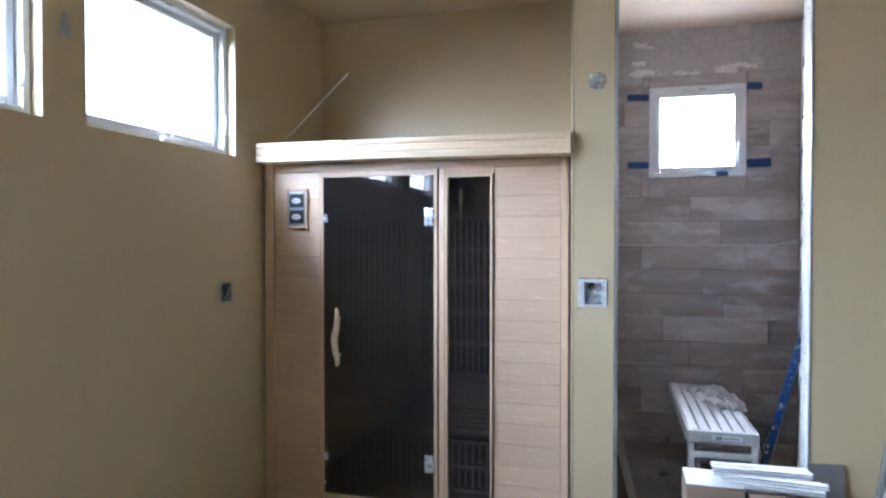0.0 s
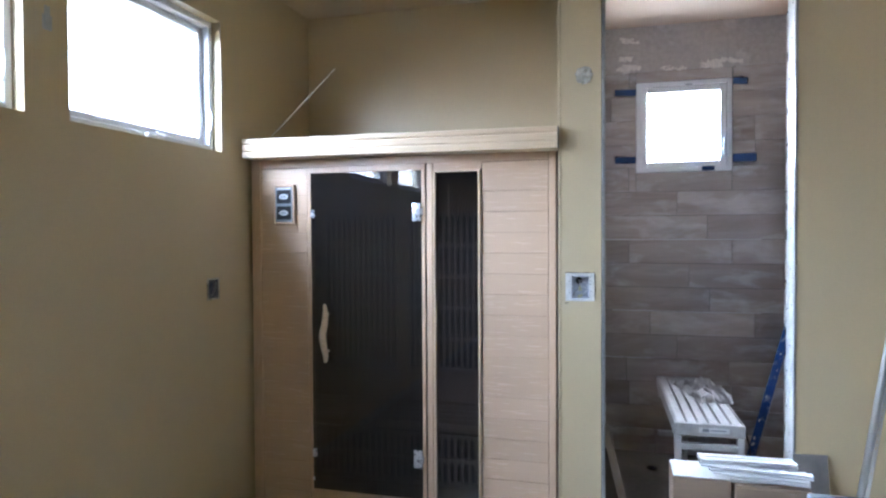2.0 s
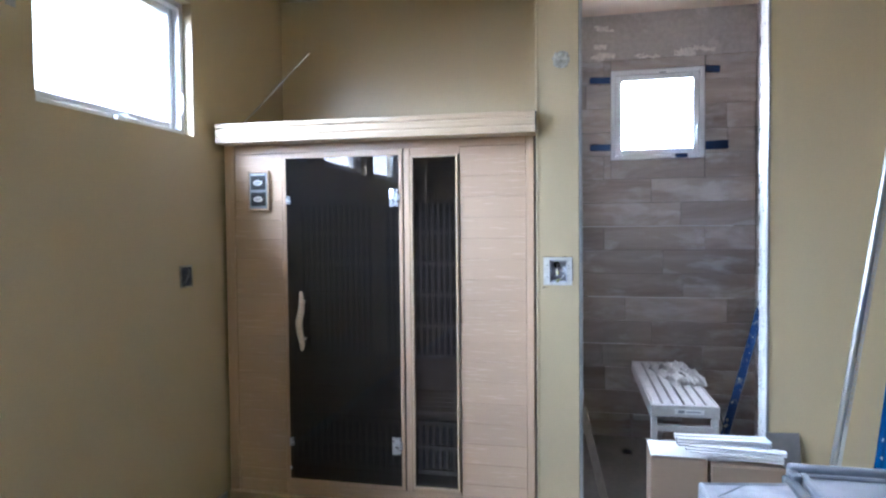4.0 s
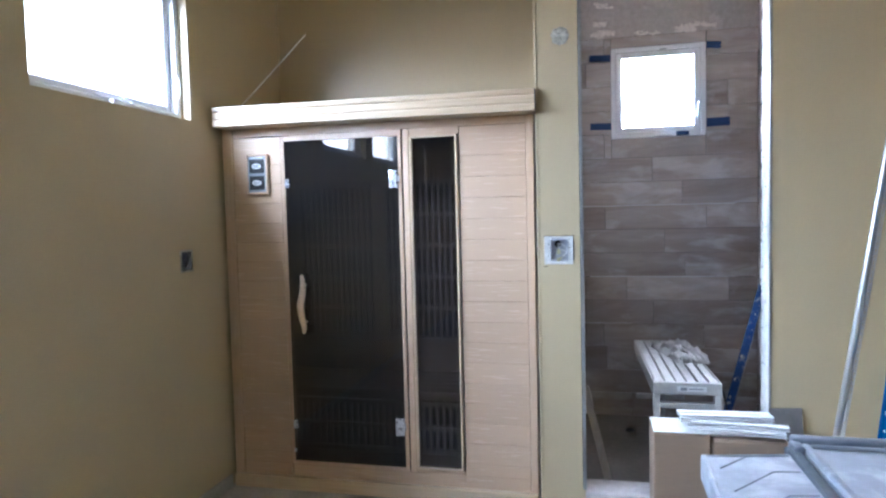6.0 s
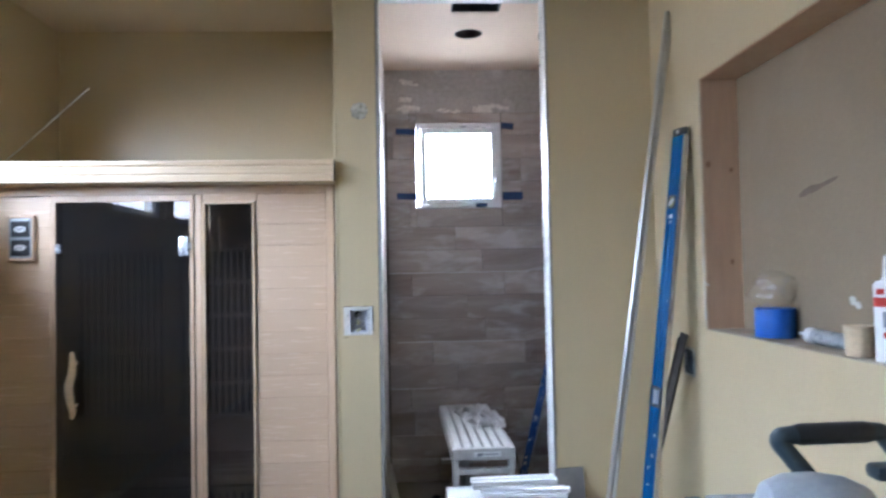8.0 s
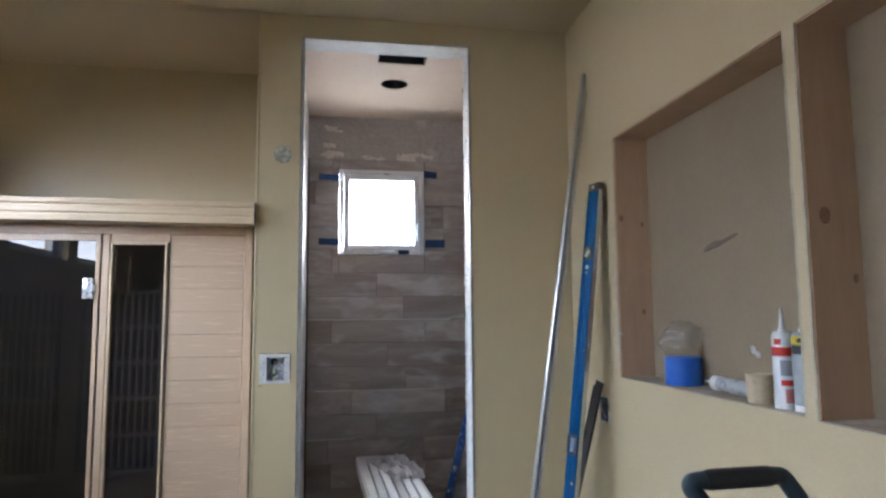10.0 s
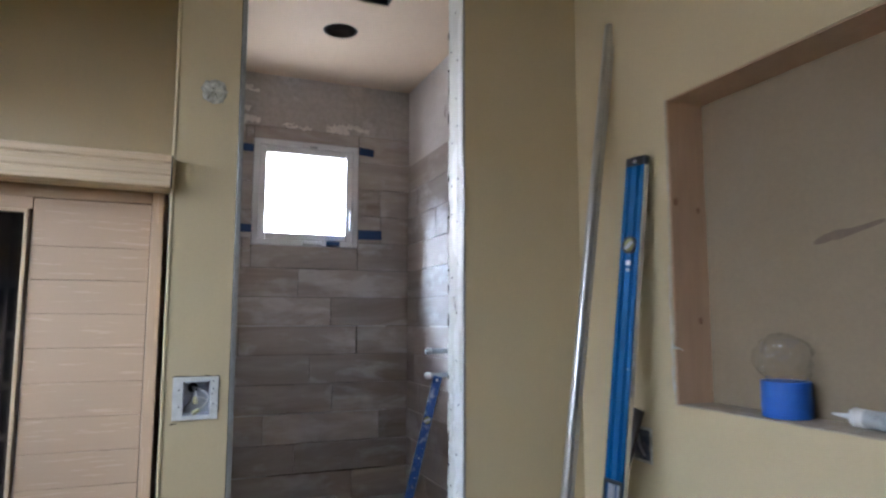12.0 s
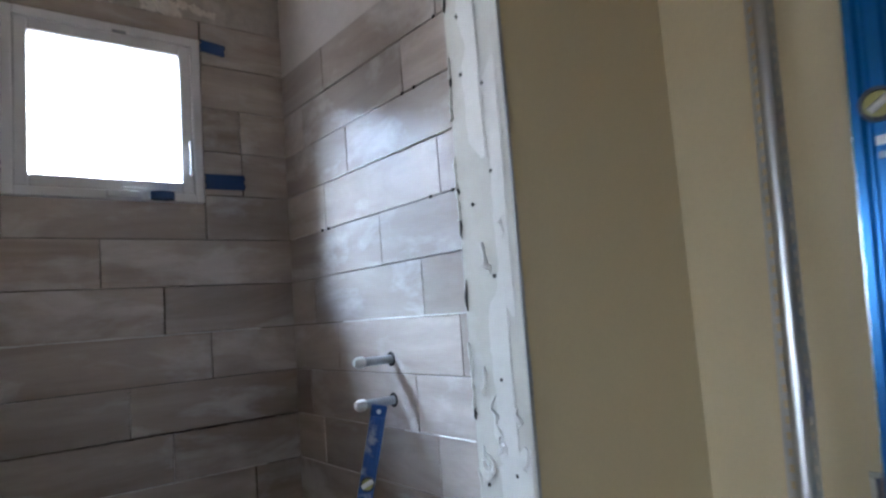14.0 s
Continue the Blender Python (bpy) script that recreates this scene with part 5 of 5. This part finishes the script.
tr = thing("paper_cup", (1.372, 1.712, SILL), "tan paper cup standing on the recess sill", "cup")
part("cup", lathe([(0.030, 0.0), (0.0315, 0.001), (0.0355, 0.073), (0.0363, 0.075), (0.034, 0.075), (0.030, 0.006)], 32, Matrix.Translation((1.372, 1.712, SILL))), M_TAN, tr)
solid("plastic_bag", film((1.395, 1.672, SILL), 0.020, 0.05, 6, 0.3), M_FILM, (1.395, 1.672, SILL), "small crumpled clear plastic bag on the recess sill", "plastic bag")
def smear(pts, r, mat_s, name, label):
    bm = tube(smooth_path(pts, 4), r, 8)
    for v in bm.verts:
        v.co.x = RIGHT + 0.137 + (v.co.x - RIGHT - 0.137) * 0.22
    return solid(name, bm, mat_s, pts[0], label, "smear")


# torn compound and paper along the front edge of the recess
rnd = random.Random(17)
for za, zb, thick in ((1.190, 1.226, 0.0035), (1.240, 1.296, 0.0022), (1.318, 1.328, 0.0038), (1.470, 1.505, 0.0026), (1.60, 1.64, 0.0018), (1.79, 1.81, 0.0020)):
    n = max(4, int((zb - za) / 0.006))
    pts = [(RIGHT - 0.001, 2.4555 + rnd.uniform(-0.003, 0.003), za + (zb - za) * q / n) for q in range(n + 1)]
    part("compound_ridge", tube(pts, [thick * rnd.uniform(0.45, 1.1) for q in range(n + 1)], 7), M_PLASTER, wall_r, "torn ridge of white compound")
flake = tube([(RIGHT - 0.001, 2.456, 1.322), (RIGHT - 0.003, 2.432, 1.321), (RIGHT - 0.004, 2.412, 1.316)], [0.0035, 0.0026, 0.0010], 7)
part("loose_flake", flake, M_PLASTER, wall_r, "loose flake of white compound")
BX = RIGHT + 0.137
rnd = random.Random(3)
smear([(BX, 2.09, 1.597), (BX, 2.04, 1.610), (BX, 1.99, 1.615), (BX, 1.905, 1.632)], [0.003, 0.008, 0.010, 0.011, 0.010, 0.013, 0.012, 0.010, 0.008, 0.007, 0.006, 0.006, 0.003], M_DARKBROWN, "wall_smear", "brown torn patch on the sheathing board")
smear([(BX, 1.872, 1.296), (BX, 1.850, 1.280), (BX, 1.828, 1.270)], [0.004, 0.010, 0.013, 0.012, 0.006, 0.010, 0.011, 0.008, 0.003], M_PLASTER, "putty_smear", "white smear of putty on the sheathing board")
# ragged wallboard edge of the recess
for k in range(5):
    zc = 1.20 + k * 0.075
    pts = [(RIGHT - 0.001, 2.462 + rnd.uniform(-0.004, 0.006), zc + q * 0.018) for q in range(5)]
    solid("torn_edge", tube(pts, [0.0005, 0.002, 0.0015, 0.002, 0.0005], 6), M_RING, pts[0], "torn paper edge of the wallboard by the recess", "torn edge", "torn recess edge")

# ---------------------------------------------------------------- tile saw in the foreground
SZ = 0.85
saw = thing("tile_saw", (0.72, 1.27, 0), "dusty grey wet tile saw with dark handle on a stand", "tile saw")
wing = part("side_table", prism([(0.366, 1.03), (0.374, 1.478), (0.545, 1.507), (0.545, 1.03)], SZ - 0.048, SZ, "z"), M_SAW, saw, "dusty side table with moulded ridges")
for k, (pa, pb, pc) in enumerate((((0.400, 1.414), (0.434, 1.453), (0.470, 1.494)), ((0.404, 1.310), (0.491, 1.410), (0.540, 1.418)), ((0.404, 1.206), (0.491, 1.306), (0.540, 1.314)), ((0.404, 1.102), (0.491, 1.202), (0.540, 1.210)))):
    part("ridge", tube([(*pa, SZ), (*pb, SZ), (*pc, SZ)], 0.0017, 6), M_SAW_FENCE, wing)
part("table_rim", tube([(0.371, 1.03, SZ - 0.001), (0.379, 1.472, SZ - 0.001), (0.541, 1.500, SZ - 0.001)], 0.0045, 8), M_SAW, wing)
part("frame_rail", B(0.546, 0.572, 1.00, 1.55, SZ - 0.05, SZ + 0.004, 0.004), M_SAW_DARK, saw)
mt = part("sliding_table", B(0.576, 0.800, 1.00, 1.545, SZ - 0.02, SZ + 0.006, 0.005, 2), M_SAW, saw, "dusty ribbed sliding table")
part("table_lip", J(B(0.577, 0.592, 1.01, 1.544, SZ + 0.004, SZ + 0.013, 0.003), B(0.592, 0.798, 1.530, 1.544, SZ + 0.004, SZ + 0.012, 0.003)), M_SAW, mt)
part("rip_fence", J(B(0.562, 0.778, 1.548, 1.580, SZ - 0.01, SZ + 0.020, 0.007, 3), B(0.556, 0.578, 1.515, 1.56, SZ - 0.01, SZ + 0.014, 0.006, 2)), M_SAW_FENCE, saw, "raised grey fence")
part("fence_end", B(0.786, 0.832, 1.540, 1.585, SZ - 0.01, SZ + 0.020, 0.008, 3), M_SAW_FENCE, saw)
part("stop_block", B(0.862, 0.902, 1.548, 1.588, SZ - 0.01, SZ + 0.026, 0.008, 3), M_SAW_FENCE, saw)
part("rear_table", J(B(0.808, 0.905, 1.00, 1.53, SZ - 0.02, SZ + 0.004, 0.004), B(0.915, 1.165, 1.00, 1.56, SZ - 0.02, SZ + 0.004, 0.004), B(0.915, 1.165, 1.56, 1.60, SZ - 0.02, SZ + 0.024, 0.008, 3)), M_SAW, saw)
part("angle_guide", B(1.06, 1.14, 1.545, 1.60, SZ + 0.022, SZ + 0.046, 0.008, 2), M_SAW_DARK, saw)
part("water_tray", J(B(0.415, 1.165, 1.00, 1.49, SZ - 0.13, SZ - 0.05, 0.01, 2)), M_SAW_DARK, saw)
part("motor_housing", lathe([(0.02, -0.094), (0.06, -0.091), (0.088, -0.076), (0.102, -0.045), (0.107, 0.0), (0.102, 0.045), (0.088, 0.076), (0.06, 0.091), (0.02, 0.094)], 36, Matrix.Translation((0.925, 1.19, 0.940)) @ Matrix.Rotation(math.pi / 2, 4, "Y") @ Matrix.Rotation(0.25, 4, "X")), M_SAW_GREY, saw, "rounded pale grey motor housing")
hd = [(1.005, 1.27, 0.955), (0.975, 1.28, 1.0), (0.938, 1.295, 1.052), (0.927, 1.30, 1.068), (0.928, 1.30, 1.077), (0.940, 1.30, 1.081), (1.00, 1.30, 1.083), (1.06, 1.30, 1.084), (1.108, 1.30, 1.083), (1.118, 1.30, 1.079), (1.125, 1.295, 1.068), (1.140, 1.28, 1.035), (1.152, 1.265, 0.99)]
part("carrying_handle", tube(smooth_path(hd, 3), 0.0168, 14), M_SAW_DARK, saw, "dark slate carrying handle")
part("rubber_grip", tube([(0.955, 1.30, 1.0815), (0.965, 1.30, 1.0825), (1.085, 1.30, 1.0835), (1.095, 1.30, 1.0835)], [0.0172, 0.0195, 0.0195, 0.0172], 14), M_DARKPLASTIC, saw)
part("depth_knob", J(B(1.062, 1.160, 1.235, 1.275, 1.012, 1.040, 0.010, 2), C(0.020, 0.93, 1.014, 16, m=Matrix.Translation((1.115, 1.255, 0))), C(0.013, 1.039, 1.044, 16, m=Matrix.Translation((1.112, 1.255, 0)))), M_SAW_DARK, saw, "dark wing knob")
for xx, s in ((0.45, -1), (1.08, 1)):
    for yy, q in ((1.06, -1), (1.48, 1)):
        part("leg", tube([(xx, yy, SZ - 0.12), (xx + 0.03 * s, yy + 0.05 * q, 0.0)], 0.014, 10), M_SAW_DARK, saw)
    part("stand_rail", B(xx - 0.012, xx + 0.012, 1.04, 1.50, SZ - 0.15, SZ - 0.125), M_SAW_DARK, saw)

# ---------------------------------------------------------------- tiles, one by one
ROW, TOP0, LEN = 0.1487, 1.518, 0.602
TILE_MESH = {}


def tile_mesh(w, h):
    key = (round(w, 3), round(h, 3))
    if key not in TILE_MESH:
        t, c = 0.009, 0.0009
        bm = bmesh.new()
        low = [bm.verts.new(p) for p in ((0, t, 0), (w, t, 0), (w, t, h), (0, t, h))]
        mid_r = [bm.verts.new(p) for p in ((0, c, 0), (w, c, 0), (w, c, h), (0, c, h))]
        top = [bm.verts.new(p) for p in ((c, 0, c), (w - c, 0, c), (w - c, 0, h - c), (c, 0, h - c))]
        for a, b in ((low, mid_r), (mid_r, top)):
            for k in range(4):
                bm.faces.new((a[k], a[(k + 1) % 4], b[(k + 1) % 4], b[k]))
        bm.faces.new(top)
        bm.faces.new(low[::-1])
        bmesh.ops.recalc_face_normals(bm, faces=bm.faces)
        TILE_MESH[key] = to_mesh("tile", bm, M_TILE, 20)
    return TILE_MESH[key]


rnd = random.Random(21)


def lay(parent, place, u0, u1, rows, joints, hole=None):
    """Lays rows of tiles from u0 to u1. joints gives one known joint of a row; the others follow at a tile's length."""
    G = 0.0015
    for k in rows:
        za, zb = TOP0 + k * ROW, TOP0 + (k + 1) * ROW
        za = max(za, SH_FLOOR)
        if zb - za < 0.02:
            continue
        j = joints.get(k)
        if j is None:
            j = u0 + LEN * ((k * 0.37 + 0.21) % 1.0)
        cuts = sorted([u0, u1] + [j + n * LEN for n in range(-4, 5) if u0 + 0.03 < j + n * LEN < u1 - 0.03])
        for a, b in zip(cuts, cuts[1:]):
            rects = [(a, b, za, zb)]
            if hole and b > hole[0] and a < hole[1] and zb > hole[2] and za < hole[3]:
                rects = []
                if a < hole[0] - 0.01:
                    rects.append((a, hole[0], za, zb))
                if b > hole[1] + 0.01:
                    rects.append((hole[1], b, za, zb))
                ma, mb = max(a, hole[0]), min(b, hole[1])
                if za < hole[2] - 0.01:
                    rects.append((ma, mb, za, hole[2]))
                if zb > hole[3] + 0.01:
                    rects.append((ma, mb, hole[3], zb))
            for ra, rb, rz0, rz1 in rects:
                ob = new("tile", tile_mesh(rb - ra - 2 * G, rz1 - rz0 - 2 * G))
                ob.parent = parent
                ob.matrix_basis = place(ra + G, rb - G, rz0 + G, rnd.uniform(-0.0008, 0.0006)) @ Matrix.Rotation(rnd.uniform(-0.0012, 0.0012), 4, "Z") @ Matrix.Rotation(rnd.uniform(-0.006, 0.006), 4, "X")


def on_back(a, b, z, proud):
    return Matrix.Translation((a, SH_B + proud, z))


def on_right(a, b, z, proud):
    return Matrix.Translation((SH_R + proud, b, z)) @ Matrix.Rotation(-math.pi / 2, 4, "Z")


lay(back, on_back, SH_L, SH_R + 0.006, range(-10, 6), {0: 0.533, -1: 0.708, -2: 0.849, -3: 0.604, -4: 0.723, -5: 0.375, -6: 0.535, -7: 0.834, 1: 0.848, 2: 0.975, 3: 0.37, 4: 0.137, 5: 0.85}, SWIN)
lay(right, on_right, JAMB_Y + 0.008, SH_B - 0.001, range(-10, 5), {4: 3.425, 3: 3.586, 2: 3.902, 1: 4.060, 0: 3.744, -1: 3.560, -2: 4.022, -3: 4.22, -4: 3.541})


# pale ridges along some joints, modelled for light glinting on tile lips
rnd = random.Random(5)
for wall, z0, a, b in ((back, 1.369, SH_L, SH_R - 0.12), (back, 0.924, SH_L + 0.05, SH_R - 0.12), (back, 0.626, SH_L, 0.40), (right, 1.816, 3.38, 4.00), (right, 1.370, 3.08, 3.98), (right, 1.073, 3.1, 3.68)):
    n = 26
    pts = []
    for q in range(n + 1):
        u = a + (b - a) * q / n
        pts.append((u, SH_B - 0.0022, z0 + rnd.uniform(-0.0006, 0.0006)) if wall is back else (SH_R - 0.0022, u, z0 + rnd.uniform(-0.0006, 0.0006)))
    part("grout_ridge", tube(pts, [0.0014 + 0.0020 * abs(noise.noise(Vector((q * 0.5, z0 * 9, 0)))) for q in range(n + 1)], 6), M_FLANGE, wall, "pale ridge for a glint on the tile lips")

# plastic spacers left in the joints, and saw cuts in the pale board
spacer = to_mesh("tile_spacer", B(-0.003, 0.003, -0.0045, 0.0045, -0.004, 0.004, 0.001), M_BLACK)
for y, k in ((3.590, 3), (3.535, 3), (3.498, 1), (3.408, 1), (4.085, 1), (4.042, 1), (3.432, 4)):
    ob = new("tile_spacer", spacer)
    ob.parent = right
    ob.location = (SH_R - 0.0005, y, TOP0 + k * ROW)
for y, za, zb in ((3.597, 2.388, 2.520), (3.787, 2.383, 2.453)):
    part("saw_cut", tube([(SH_R + 0.0042, y, za), (SH_R + 0.0042, y + 0.002, (za + zb) / 2), (SH_R + 0.0042, y, zb)], [0.001, 0.0035, 0.001], 8), M_DARKBROWN, right, "dark cut in the pale board")
